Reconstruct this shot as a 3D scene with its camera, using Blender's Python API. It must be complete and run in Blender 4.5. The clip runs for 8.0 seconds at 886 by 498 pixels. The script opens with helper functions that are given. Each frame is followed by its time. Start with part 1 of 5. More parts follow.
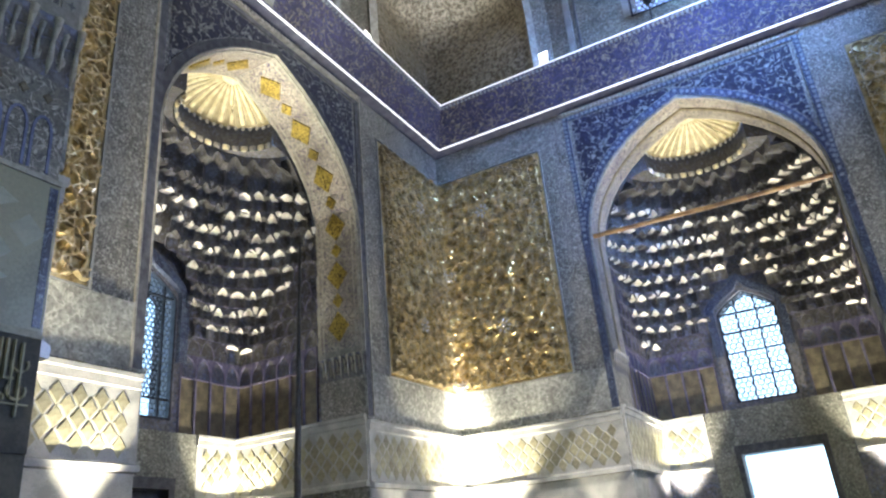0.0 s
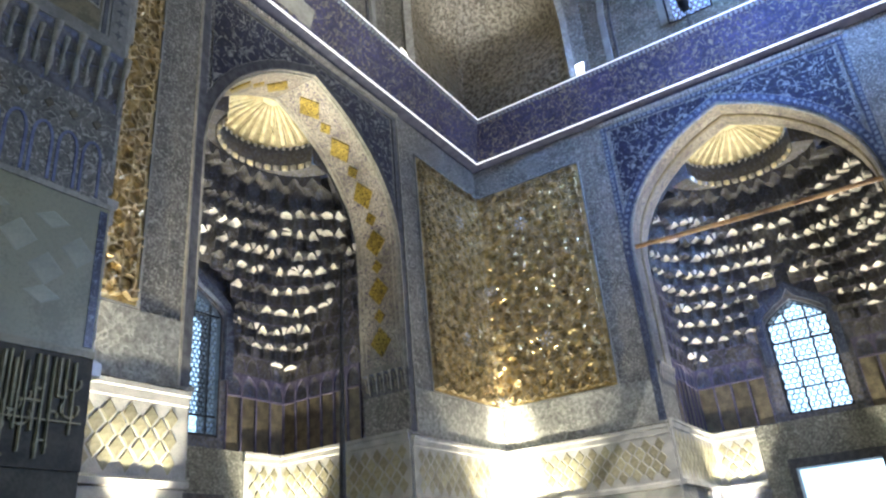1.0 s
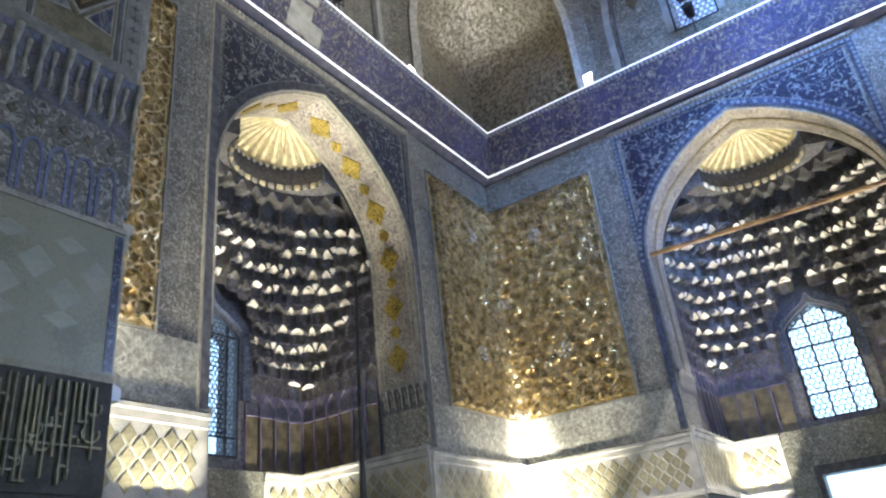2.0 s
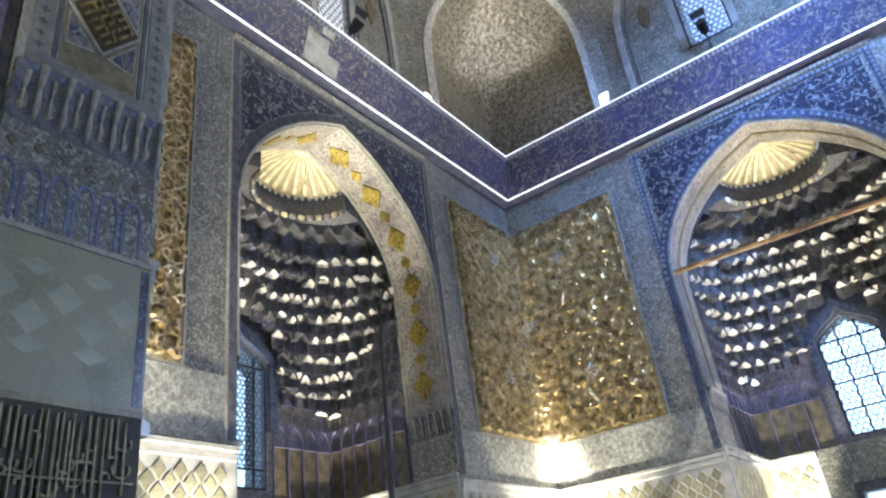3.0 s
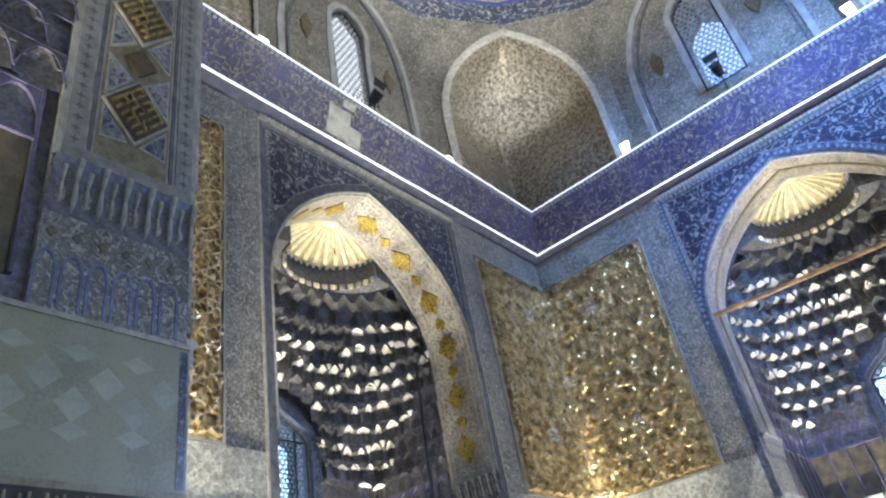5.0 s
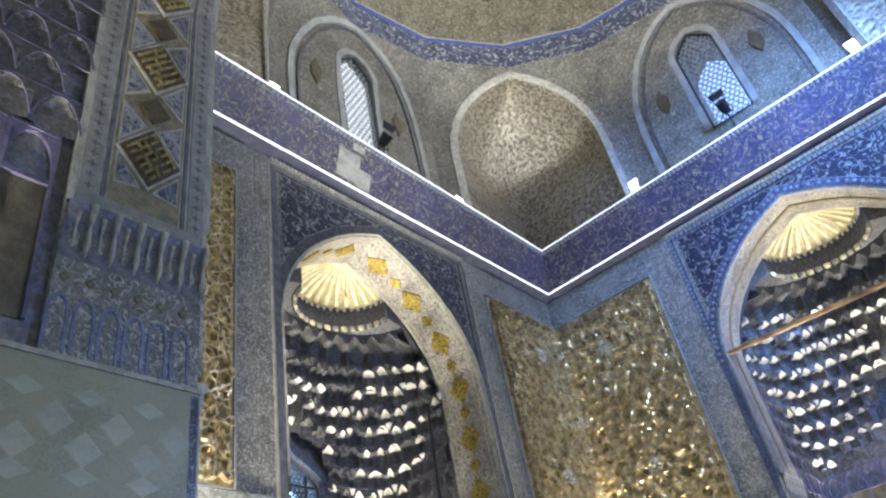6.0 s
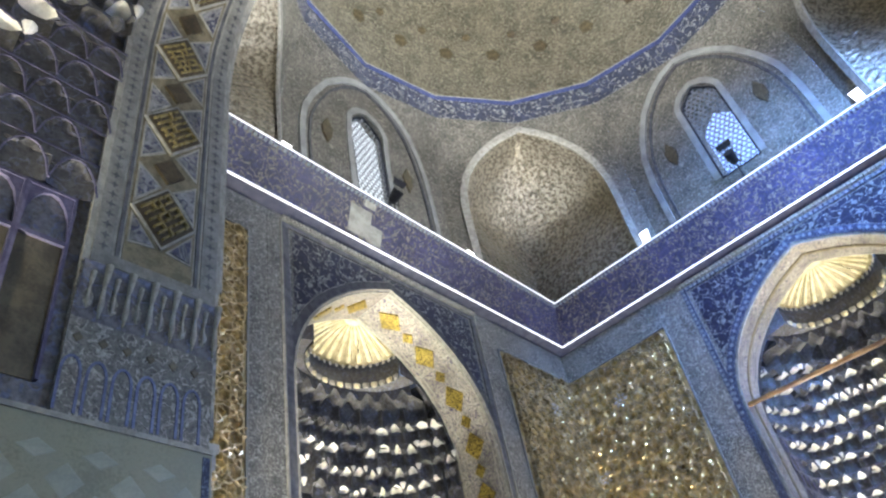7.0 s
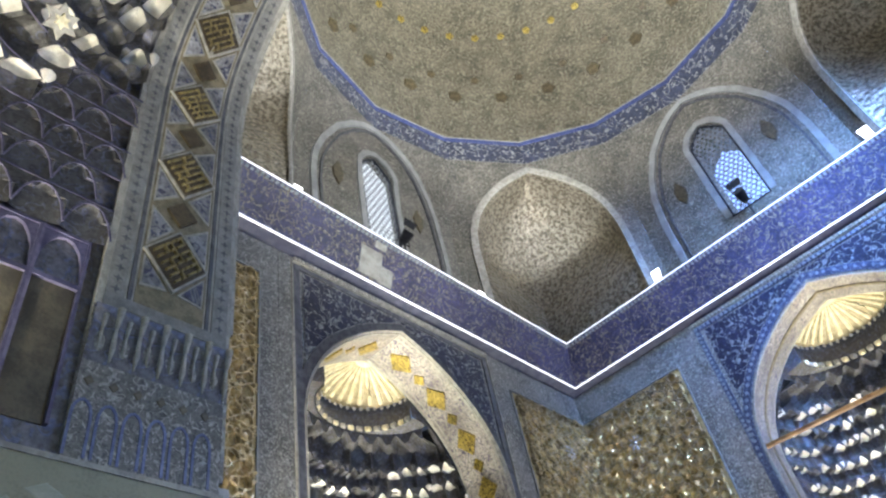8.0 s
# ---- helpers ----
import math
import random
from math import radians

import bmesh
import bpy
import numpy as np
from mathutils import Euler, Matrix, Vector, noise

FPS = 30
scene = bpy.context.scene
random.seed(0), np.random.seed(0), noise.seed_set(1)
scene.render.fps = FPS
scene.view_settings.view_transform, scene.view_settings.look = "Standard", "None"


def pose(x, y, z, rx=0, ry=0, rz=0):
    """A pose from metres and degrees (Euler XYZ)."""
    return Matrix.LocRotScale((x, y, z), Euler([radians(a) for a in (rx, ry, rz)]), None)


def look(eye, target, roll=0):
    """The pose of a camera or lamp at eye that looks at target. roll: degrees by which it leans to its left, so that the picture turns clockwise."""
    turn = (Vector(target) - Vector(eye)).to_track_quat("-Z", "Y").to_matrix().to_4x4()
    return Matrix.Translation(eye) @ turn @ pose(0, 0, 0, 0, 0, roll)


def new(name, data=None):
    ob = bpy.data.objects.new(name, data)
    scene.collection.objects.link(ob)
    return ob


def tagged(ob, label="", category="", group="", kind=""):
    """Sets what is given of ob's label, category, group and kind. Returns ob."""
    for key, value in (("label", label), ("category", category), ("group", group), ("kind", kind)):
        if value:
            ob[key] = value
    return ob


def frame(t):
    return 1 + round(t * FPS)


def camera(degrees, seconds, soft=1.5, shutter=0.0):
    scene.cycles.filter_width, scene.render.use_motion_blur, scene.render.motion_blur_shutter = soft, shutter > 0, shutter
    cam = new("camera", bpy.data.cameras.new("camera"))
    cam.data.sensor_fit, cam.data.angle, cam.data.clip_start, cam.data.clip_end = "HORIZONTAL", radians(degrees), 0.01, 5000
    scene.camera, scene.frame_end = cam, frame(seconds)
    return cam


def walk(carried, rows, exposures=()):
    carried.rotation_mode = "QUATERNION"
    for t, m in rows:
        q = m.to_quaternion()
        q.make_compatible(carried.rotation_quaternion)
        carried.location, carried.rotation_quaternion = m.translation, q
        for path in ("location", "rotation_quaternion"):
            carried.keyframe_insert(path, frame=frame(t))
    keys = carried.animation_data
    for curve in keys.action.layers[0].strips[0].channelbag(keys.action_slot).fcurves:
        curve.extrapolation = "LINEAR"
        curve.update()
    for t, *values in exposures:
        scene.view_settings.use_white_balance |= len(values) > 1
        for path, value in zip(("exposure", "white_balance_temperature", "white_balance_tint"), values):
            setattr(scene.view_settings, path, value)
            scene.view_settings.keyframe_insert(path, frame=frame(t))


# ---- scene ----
# ---- camera: stands in the south bay, turns up and to its left ----
EYE = (1.191, -7.102, 1.912)
cam = camera(62.78, 8.0, soft=2.3)
PATH = [
    (0, 27.32, 23.05, -5.46),
    (0.5, 28.89, 23.50, -5.30),
    (1, 30.63, 24.46, -5.35),
    (1.5, 31.06, 24.95, -6.07),
    (3, 33.32, 27.87, -7.95),
    (3.5, 33.47, 29.02, -8.88),
    (4, 33.62, 30.65, -9.48),
    (4.5, 34.61, 31.87, -10.49),
    (6, 35.40, 36.26, -11.80),
    (6.5, 35.49, 38.77, -12.33),
    (7, 35.38, 40.64, -12.79),
    (7.5, 35.60, 42.10, -13.02),
    (8, 35.51, 43.95, -13.17),
]
walk(cam, [(t, pose(*EYE, 90 + p, 0, y) @ pose(0, 0, 0, 0, 0, r)) for t, y, p, r in PATH],
     exposures=[(0.0, 0.38, 6500, 10), (1.0, 0.25, 6550, 10), (1.6, 0.28, 6550, 10), (3.0, 0.45, 6400, 11), (8.0, 0.58, 6250, 11)])

# ---- world ----
world = bpy.data.worlds.new("sky")
scene.world = world
world.use_nodes = True
wn = world.node_tree.nodes
sky = wn.new("ShaderNodeTexSky")
sky.sky_type = "NISHITA"
sky.sun_disc = False
sky.sun_elevation = radians(42)
sky.sun_rotation = radians(120)
world.node_tree.links.new(sky.outputs[0], wn["Background"].inputs[0])
wn["Background"].inputs[1].default_value = 0.15

W = 5.1            # half side of the square chamber
DEPTH = 2.65       # depth of the bays
REVEAL = 0.85      # thickness of the arches
SUN_TINT = (1.0, 0.95, 0.88)


def lamp(name, kind, energy, color, m, **more):
    d = bpy.data.lights.new(name, kind)
    d.energy, d.color = energy, color
    for k in more:
        if k == "size":
            d.shape, d.size, d.size_y = "RECTANGLE", more[k][0], more[k][1]
        if k == "soft":
            d.shadow_soft_size = more[k]
        if k == "spread":
            d.spread = radians(more[k])
        if k == "cone":
            d.spot_size, d.spot_blend = radians(more[k]), 0.6
    ob = new(name, d)
    ob.matrix_world = m
    return ob


sun = lamp("sun", "SUN", 3.0, SUN_TINT, look((0, 0, 0), (-0.55, 0.35, -0.75)))
sun.data.angle = radians(0.5)

WARM = (1.0, 0.93, 0.745)
COOL = (0.96, 0.98, 1.0)
DAY = (0.20, 0.41, 1.0)
# daylight through the east openings, which the camera never sees
lamp("east_daylight", "AREA", 340, (0.42, 0.57, 1.0), look((5.6, 0, 5.3), (0, 1.0, 6.8)), size=(1.6, 2.4))
lamp("east_upper_daylight", "AREA", 210, DAY, look((5.0, 0.2, 12.2), (0.3, 5.0, 10.1)), size=(0.9, 2.2), spread=56)
# uplighters in the corners of the chamber
for sx, sy in ((-1, 1), (1, 1), (-1, -1), (1, -1)):
    lamp("corner_uplight", "SPOT", 1250, WARM, look((sx * 4.50, sy * 4.50, 1.85), (sx * 4.66, sy * 4.66, 5.0)), soft=0.08, cone=84)
    lamp("corner_beam", "SPOT", 4300, WARM, look((sx * 4.40, sy * 4.40, 1.90), (sx * 5.1, sy * 5.1, 3.80)), soft=0.06, cone=42)
# uplighters in the back corners of the bays, on the piers beside the arches, and a flood on the floor of each bay
for k in range(3):
    m = pose(0, 0, 0, 0, 0, 90 * k)
    for s in (-1, 1):
        lamp("bay_uplight", "SPOT", 850 if k == 2 else 1350, WARM, m @ look((s * 1.72, W + DEPTH - 0.36, 2.10), (s * 1.80, W + DEPTH - 0.30, 5.0)), soft=0.07, cone=66)
        lamp("pier_uplight", "SPOT", 760 if (k, s) == (1, -1) else 90, WARM, m @ look((s * 2.62, W - 0.36, 2.1 if (k, s) == (1, -1) else 1.85), (s * 2.62, W - 0.28, 5.0)), soft=0.06, cone=58)
    lamp("bay_flood", "SPOT", 560 if k == 2 else 950, WARM, m @ look((0, W + 1.25, 0.35), (0, W + 1.15, 9.0)), soft=0.10, cone=48)
    for s in (-1, 1):
        lamp("squinch_flood", "SPOT", 30 if (k, s) == (0, 1) else 150, COOL, m @ look((s * 2.15, W - 0.80, 11.50), (s * 4.0, 4.0, 14.0)), soft=0.08, cone=66)
        lamp("dome_flood", "SPOT", 1370, COOL, m @ look((s * 2.27, W - 0.62, 11.48), (s * 1.2, W - 8.2, 18.5)), soft=0.08, cone=76)

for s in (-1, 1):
    # unseen floods assumed on the east ledge, added and aimed low to brighten the west drum
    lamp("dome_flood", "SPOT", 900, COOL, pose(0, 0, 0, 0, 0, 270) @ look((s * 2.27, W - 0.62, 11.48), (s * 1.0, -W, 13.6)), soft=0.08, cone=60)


# ---- materials ----
def nodes_of(name):
    m = bpy.data.materials.new(name)
    m.use_nodes = True
    return m, m.node_tree.nodes, m.node_tree.links


def rgba(c):
    return (c[0], c[1], c[2], 1)


def ramp(n, stops):
    r = n.new("ShaderNodeValToRGB")
    e = r.color_ramp.elements
    while len(e) < len(stops):
        e.new(0.5)
    for k, (p, c) in zip(e, stops):
        k.position, k.color = p, rgba(c)
    return r


def surf(name, c1, c2, scale=8.0, rough=0.6, metal=0.0, bump=0.25, c3=None, fine=60.0, vary=0.25, contrast=0.12, chip=0.0):
    """Mottled surface: broad blotches, fine grain, bump, each object slightly its own shade."""
    m, n, l = nodes_of(name)
    b = n["Principled BSDF"]
    co = n.new("ShaderNodeTexCoord")
    a = n.new("ShaderNodeTexNoise")
    a.inputs["Scale"].default_value, a.inputs["Detail"].default_value = scale, 8
    f = n.new("ShaderNodeTexNoise")
    f.inputs["Scale"].default_value, f.inputs["Detail"].default_value = fine, 4
    l.new(co.outputs["Object"], a.inputs["Vector"])
    l.new(co.outputs["Object"], f.inputs["Vector"])
    add = n.new("ShaderNodeMath")
    add.operation = "MULTIPLY_ADD"
    l.new(f.outputs["Fac"], add.inputs[0])
    add.inputs[1].default_value = 0.45
    l.new(a.outputs["Fac"], add.inputs[2])
    stops = [(0.72 - contrast, c1), (0.72 + contrast, c2)]
    if c3:
        stops = [(0.72 - contrast, c1), (0.72, c2), (0.72 + contrast, c3)]
    r = ramp(n, stops)
    l.new(add.outputs[0], r.inputs[0])
    info = n.new("ShaderNodeObjectInfo")
    mr = n.new("ShaderNodeMapRange")
    mr.inputs["To Min"].default_value, mr.inputs["To Max"].default_value = 1 - vary, 1 + vary * 0.5
    l.new(info.outputs["Random"], mr.inputs["Value"])
    hsv = n.new("ShaderNodeHueSaturation")
    l.new(mr.outputs[0], hsv.inputs["Value"])
    l.new(r.outputs[0], hsv.inputs["Color"])
    l.new(hsv.outputs[0], b.inputs["Base Color"])
    b.inputs["Roughness"].default_value, b.inputs["Metallic"].default_value = rough, metal
    bp = n.new("ShaderNodeBump")
    bp.inputs["Strength"].default_value, bp.inputs["Distance"].default_value = bump, 0.02
    l.new(add.outputs[0], bp.inputs["Height"])
    l.new(bp.outputs[0], b.inputs["Normal"])
    if chip:
        # hammered facets that catch the lamps one by one
        vo = n.new("ShaderNodeTexVoronoi")
        vo.inputs["Scale"].default_value = chip
        l.new(co.outputs["Object"], vo.inputs["Vector"])
        b2 = n.new("ShaderNodeBump")
        b2.inputs["Strength"].default_value, b2.inputs["Distance"].default_value = 0.6, 0.03
        l.new(vo.outputs["Distance"], b2.inputs["Height"])
        l.new(bp.outputs[0], b2.inputs["Normal"])
        l.new(b2.outputs[0], b.inputs["Normal"])
    return m


def arabesque(name, ground, vine, accent, scale=9.0, rough=0.5, metal=0.0, width=0.06, bump=0.35, swirl=0.35, patch=2.0):
    """Painted scrollwork: winding vine lines and leaf blots over a ground colour."""
    m, n, l = nodes_of(name)
    b = n["Principled BSDF"]
    co = n.new("ShaderNodeTexCoord")
    warp = n.new("ShaderNodeTexNoise")
    warp.inputs["Scale"].default_value = scale * 0.6
    l.new(co.outputs["Object"], warp.inputs["Vector"])
    mix = n.new("ShaderNodeVectorMath")
    mix.operation = "MULTIPLY_ADD"
    l.new(warp.outputs["Color"], mix.inputs[0])
    mix.inputs[1].default_value = (swirl, swirl, swirl)
    l.new(co.outputs["Object"], mix.inputs[2])
    v = n.new("ShaderNodeTexNoise")
    v.inputs["Scale"].default_value, v.inputs["Detail"].default_value, v.inputs["Roughness"].default_value = scale * 0.55, 2.0, 0.5
    l.new(mix.outputs[0], v.inputs["Vector"])
    turn = n.new("ShaderNodeMath")
    turn.operation = "MULTIPLY"
    turn.inputs[1].default_value = 17.0
    l.new(v.outputs["Fac"], turn.inputs[0])
    wave = n.new("ShaderNodeMath")
    wave.operation = "SINE"
    l.new(turn.outputs[0], wave.inputs[0])
    curl = n.new("ShaderNodeMath")
    curl.operation = "ABSOLUTE"
    l.new(wave.outputs[0], curl.inputs[0])
    d = n.new("ShaderNodeTexVoronoi")
    d.inputs["Scale"].default_value = scale * 2.1
    l.new(mix.outputs[0], d.inputs["Vector"])
    line = ramp(n, [(width * 5, (1, 1, 1)), (width * 9, (0, 0, 0))])
    l.new(curl.outputs[0], line.inputs[0])
    leaf = ramp(n, [(0.22, (1, 1, 1)), (0.34, (0, 0, 0))])
    l.new(d.outputs["Distance"], leaf.inputs[0])
    blot = n.new("ShaderNodeTexNoise")
    blot.inputs["Scale"].default_value = patch
    l.new(co.outputs["Object"], blot.inputs["Vector"])
    shade = ramp(n, [(0.35, [x * 0.7 for x in ground]), (0.65, [min(1, x * 1.25) for x in ground])])
    l.new(blot.outputs["Fac"], shade.inputs[0])
    m1 = n.new("ShaderNodeMix")
    m1.data_type = "RGBA"
    l.new(leaf.outputs[0], m1.inputs["Factor"])
    l.new(shade.outputs[0], m1.inputs["A"])
    m1.inputs["B"].default_value = rgba(accent)
    m2 = n.new("ShaderNodeMix")
    m2.data_type = "RGBA"
    l.new(line.outputs[0], m2.inputs["Factor"])
    l.new(m1.outputs["Result"], m2.inputs["A"])
    m2.inputs["B"].default_value = rgba(vine)
    grain = n.new("ShaderNodeTexNoise")
    grain.inputs["Scale"].default_value, grain.inputs["Detail"].default_value, grain.inputs["Roughness"].default_value = scale * 2.2, 5, 0.7
    l.new(co.outputs["Object"], grain.inputs["Vector"])
    worn = n.new("ShaderNodeMapRange")
    worn.inputs["From Min"].default_value, worn.inputs["From Max"].default_value = 0.36, 0.64
    worn.inputs["To Min"].default_value, worn.inputs["To Max"].default_value = 0.55, 1.45
    l.new(grain.outputs["Fac"], worn.inputs["Value"])
    hs = n.new("ShaderNodeHueSaturation")
    l.new(worn.outputs[0], hs.inputs["Value"])
    l.new(m2.outputs["Result"], hs.inputs["Color"])
    l.new(hs.outputs[0], b.inputs["Base Color"])
    b.inputs["Roughness"].default_value, b.inputs["Metallic"].default_value = rough, metal
    bp = n.new("ShaderNodeBump")
    bp.inputs["Strength"].default_value, bp.inputs["Distance"].default_value = bump, 0.02
    l.new(line.outputs[0], bp.inputs["Height"])
    l.new(bp.outputs[0], b.inputs["Normal"])
    return m


def glow(name, color, strength):
    m, n, l = nodes_of(name)
    b = n["Principled BSDF"]
    b.inputs["Base Color"].default_value = rgba((0.8, 0.8, 0.8))
    b.inputs["Emission Color"].default_value = rgba(color)
    b.inputs["Emission Strength"].default_value = strength
    return m


GREY = arabesque("painted_plaster", (0.175, 0.17, 0.15), (0.36, 0.35, 0.31), (0.09, 0.09, 0.09), scale=14, width=0.06, bump=0.6, swirl=0.3, rough=0.42)
STONE = surf("grey_marble", (0.21, 0.215, 0.20), (0.37, 0.37, 0.345), 3.2, 0.3, bump=0.12, vary=0.05, contrast=0.2)
VEINED = arabesque("veined_marble", (0.28, 0.283, 0.255), (0.38, 0.38, 0.34), (0.21, 0.212, 0.19), scale=6, width=0.05, rough=0.32, bump=0.3, swirl=0.5, patch=1.4)
MARBLE = surf("pale_marble", (0.36, 0.36, 0.33), (0.52, 0.51, 0.47), 4.0, 0.25, bump=0.06, vary=0.08)
OLIVE = surf("olive_tile", (0.25, 0.23, 0.14), (0.37, 0.345, 0.23), 10, 0.4, bump=0.1, vary=0.35)
PALE_TILE = surf("pale_tile", (0.32, 0.33, 0.26), (0.41, 0.41, 0.32), 6, 0.45, bump=0.03, vary=0.10)
GOLD = surf("gilded_relief", (0.22, 0.16, 0.07), (0.54, 0.41, 0.19), 6, 0.30, metal=0.84, bump=0.15, fine=20, c3=(0.70, 0.57, 0.33), contrast=0.2)
GIRIH = surf("gilt_strapwork", (0.40, 0.32, 0.18), (0.70, 0.60, 0.40), 6, 0.32, metal=0.8, bump=0.15, fine=20)
ROSE = surf("silver_white_petal", (0.40, 0.37, 0.32), (0.58, 0.55, 0.50), 12, 0.3, metal=0.4, bump=0.15)
STRAP = surf("olive_strap", (0.15, 0.125, 0.07), (0.26, 0.22, 0.13), 14, 0.45, bump=0.15)
JAMB_PALE = surf("greenish_marble", (0.23, 0.23, 0.16), (0.32, 0.315, 0.22), 2.2, 0.42, bump=0.03, vary=0.03, c3=(0.27, 0.27, 0.19), contrast=0.16)
LETTER = surf("gilt_letter", (0.19, 0.175, 0.10), (0.32, 0.29, 0.175), 14, 0.45, metal=0.2, bump=0.3)
GILT_BAR = surf("gilt_bar", (0.22, 0.175, 0.07), (0.36, 0.29, 0.125), 14, 0.4, metal=0.4, bump=0.2)
GROUND = surf("dark_script_ground", (0.038, 0.038, 0.028), (0.078, 0.074, 0.054), 9, 0.6, bump=0.2)
MOTIF = surf("blue_motif", (0.12, 0.14, 0.27), (0.20, 0.24, 0.40), 16, 0.45, bump=0.1)
UNDER = surf("cornice_underside", (0.045, 0.05, 0.09), (0.08, 0.085, 0.13), 6, 0.5, bump=0.1)
OLIVE_STONE = arabesque("olive_grey_stone", (0.20, 0.20, 0.165), (0.33, 0.33, 0.28), (0.12, 0.12, 0.10), scale=11, width=0.05, rough=0.4, bump=0.4, swirl=0.4)
MEDAL = surf("brown_medallion", (0.06, 0.048, 0.022), (0.13, 0.10, 0.05), 14, 0.45, bump=0.2)
GOLD_TILE = arabesque("gilt_script", (0.38, 0.28, 0.058), (0.05, 0.04, 0.018), (0.43, 0.325, 0.075), scale=14, metal=0.6, rough=0.38, width=0.045)
# brown lozenge ground of the dim south arch, its shade put into the colour
SHADED_BROWN_TILE = surf("shaded_brown_tile", (0.055, 0.042, 0.024), (0.11, 0.082, 0.042), 12, 0.45, metal=0.2, bump=0.2)
BLUE_WHITE = arabesque("blue_flower_tile", (0.21, 0.21, 0.215), (0.05, 0.054, 0.10), (0.04, 0.043, 0.08), scale=8, width=0.04, rough=0.4)
LATTICE = surf("pale_lattice", (0.15, 0.16, 0.16), (0.26, 0.27, 0.27), 10, 0.55, bump=0.2, vary=0.05)
BORDER = surf("pale_border", (0.19, 0.187, 0.165), (0.29, 0.285, 0.255), 10, 0.4, bump=0.2, vary=0.05)
SLATE = surf("dark_outline", (0.065, 0.066, 0.075), (0.13, 0.13, 0.135), 10, 0.5, bump=0.1)
LINE = surf("white_line", (0.28, 0.27, 0.23), (0.43, 0.41, 0.35), 12, 0.5, bump=0.1, vary=0.08)
SPECKLE = arabesque("speckled_field", (0.34, 0.31, 0.26), (0.12, 0.105, 0.15), (0.09, 0.08, 0.13), scale=13, width=0.035, rough=0.42, metal=0.1, bump=0.4, swirl=0.2)
SPANDREL = arabesque("blue_spandrel", (0.011, 0.014, 0.038), (0.25, 0.26, 0.24), (0.05, 0.055, 0.065), scale=7.0, width=0.045, rough=0.35, swirl=0.5)
BLUE = arabesque("blue_tile", (0.036, 0.046, 0.088), (0.14, 0.175, 0.23), (0.028, 0.035, 0.066), scale=18, width=0.05, rough=0.3)
BEAD = surf("pale_blue_bead", (0.17, 0.20, 0.235), (0.27, 0.30, 0.33), 14, 0.35, bump=0.05, vary=0.1)
FRIEZE = arabesque("blue_gold_frieze", (0.047, 0.046, 0.098), (0.21, 0.185, 0.135), (0.13, 0.115, 0.10), scale=7.5, width=0.04, rough=0.4, bump=0.6, swirl=0.4, patch=1.2)
JAMB = arabesque("blue_grey_paint", (0.145, 0.142, 0.155), (0.135, 0.15, 0.225), (0.11, 0.103, 0.095), scale=9, width=0.05, rough=0.5, bump=0.2)
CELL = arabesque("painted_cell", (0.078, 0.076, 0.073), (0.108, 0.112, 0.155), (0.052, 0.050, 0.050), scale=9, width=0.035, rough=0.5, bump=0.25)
# cream of rim leaves and chosen hoods; on hoods it carries painted-in uplight
HOOD = surf("cream_uplit_plaster", (0.66, 0.63, 0.55), (0.84, 0.81, 0.74), 9, 0.45, bump=0.1, vary=0.25)
RIB = surf("lilac_edge", (0.07, 0.065, 0.12), (0.13, 0.12, 0.19), 12, 0.5, bump=0.1)
AMBER = surf("amber_panel", (0.10, 0.088, 0.062), (0.19, 0.16, 0.105), 6, 0.45, metal=0.2, bump=0.3)
SHELL = surf("amber_shell", (0.30, 0.245, 0.13), (0.46, 0.39, 0.23), 12, 0.45, metal=0.1, bump=0.2, vary=0.05)
FANM = surf("gilded_shell", (0.62, 0.55, 0.32), (0.84, 0.77, 0.52), 10, 0.4, metal=0.1, bump=0.15, vary=0.1)
DOME = arabesque("dome_paint", (0.19, 0.173, 0.125), (0.30, 0.275, 0.20), (0.10, 0.087, 0.058), scale=7, metal=0.15, rough=0.42, width=0.05, bump=0.8, swirl=0.4)
DRUM = arabesque("drum_paint", (0.165, 0.155, 0.125), (0.28, 0.26, 0.21), (0.085, 0.083, 0.082), scale=10, metal=0.1, rough=0.5, width=0.045, bump=0.7, swirl=0.4)
SQUINCH = surf("gilt_plaster_relief", (0.14, 0.12, 0.085), (0.43, 0.385, 0.295), 13, 0.32, metal=0.5, bump=0.9, fine=34)
SCRIPT_BLUE = arabesque("blue_script", (0.040, 0.048, 0.082), (0.31, 0.31, 0.29), (0.033, 0.038, 0.065), scale=7, width=0.04, rough=0.35, bump=0.6)
BLUE_EDGE = surf("cobalt_edge", (0.035, 0.05, 0.15), (0.06, 0.085, 0.22), 10, 0.4, bump=0.1)
WOOD = surf("brown_wood", (0.13, 0.06, 0.02), (0.28, 0.15, 0.05), 5, 0.45, bump=0.2)
BLACK = surf("black_metal", (0.012, 0.012, 0.014), (0.03, 0.03, 0.03), 12, 0.5, metal=0.3, bump=0.1)
IRON = surf("dark_iron", (0.02, 0.022, 0.03), (0.05, 0.055, 0.07), 12, 0.5, metal=0.4, bump=0.1)
FLOOR = surf("floor_marble", (0.20, 0.19, 0.17), (0.34, 0.33, 0.30), 2.5, 0.3, bump=0.05)
PATCH = surf("bare_plaster", (0.28, 0.27, 0.22), (0.42, 0.41, 0.35), 6, 0.75, bump=0.3)
STRIP = glow("light_strip", (0.90, 0.91, 1.0), 0.9)
SKYGLOW = glow("bright_sky", (0.84, 1.0, 0.96), 0.27)
SKYBLUE = glow("blue_sky", (0.04, 0.30, 1.0), 1.0)
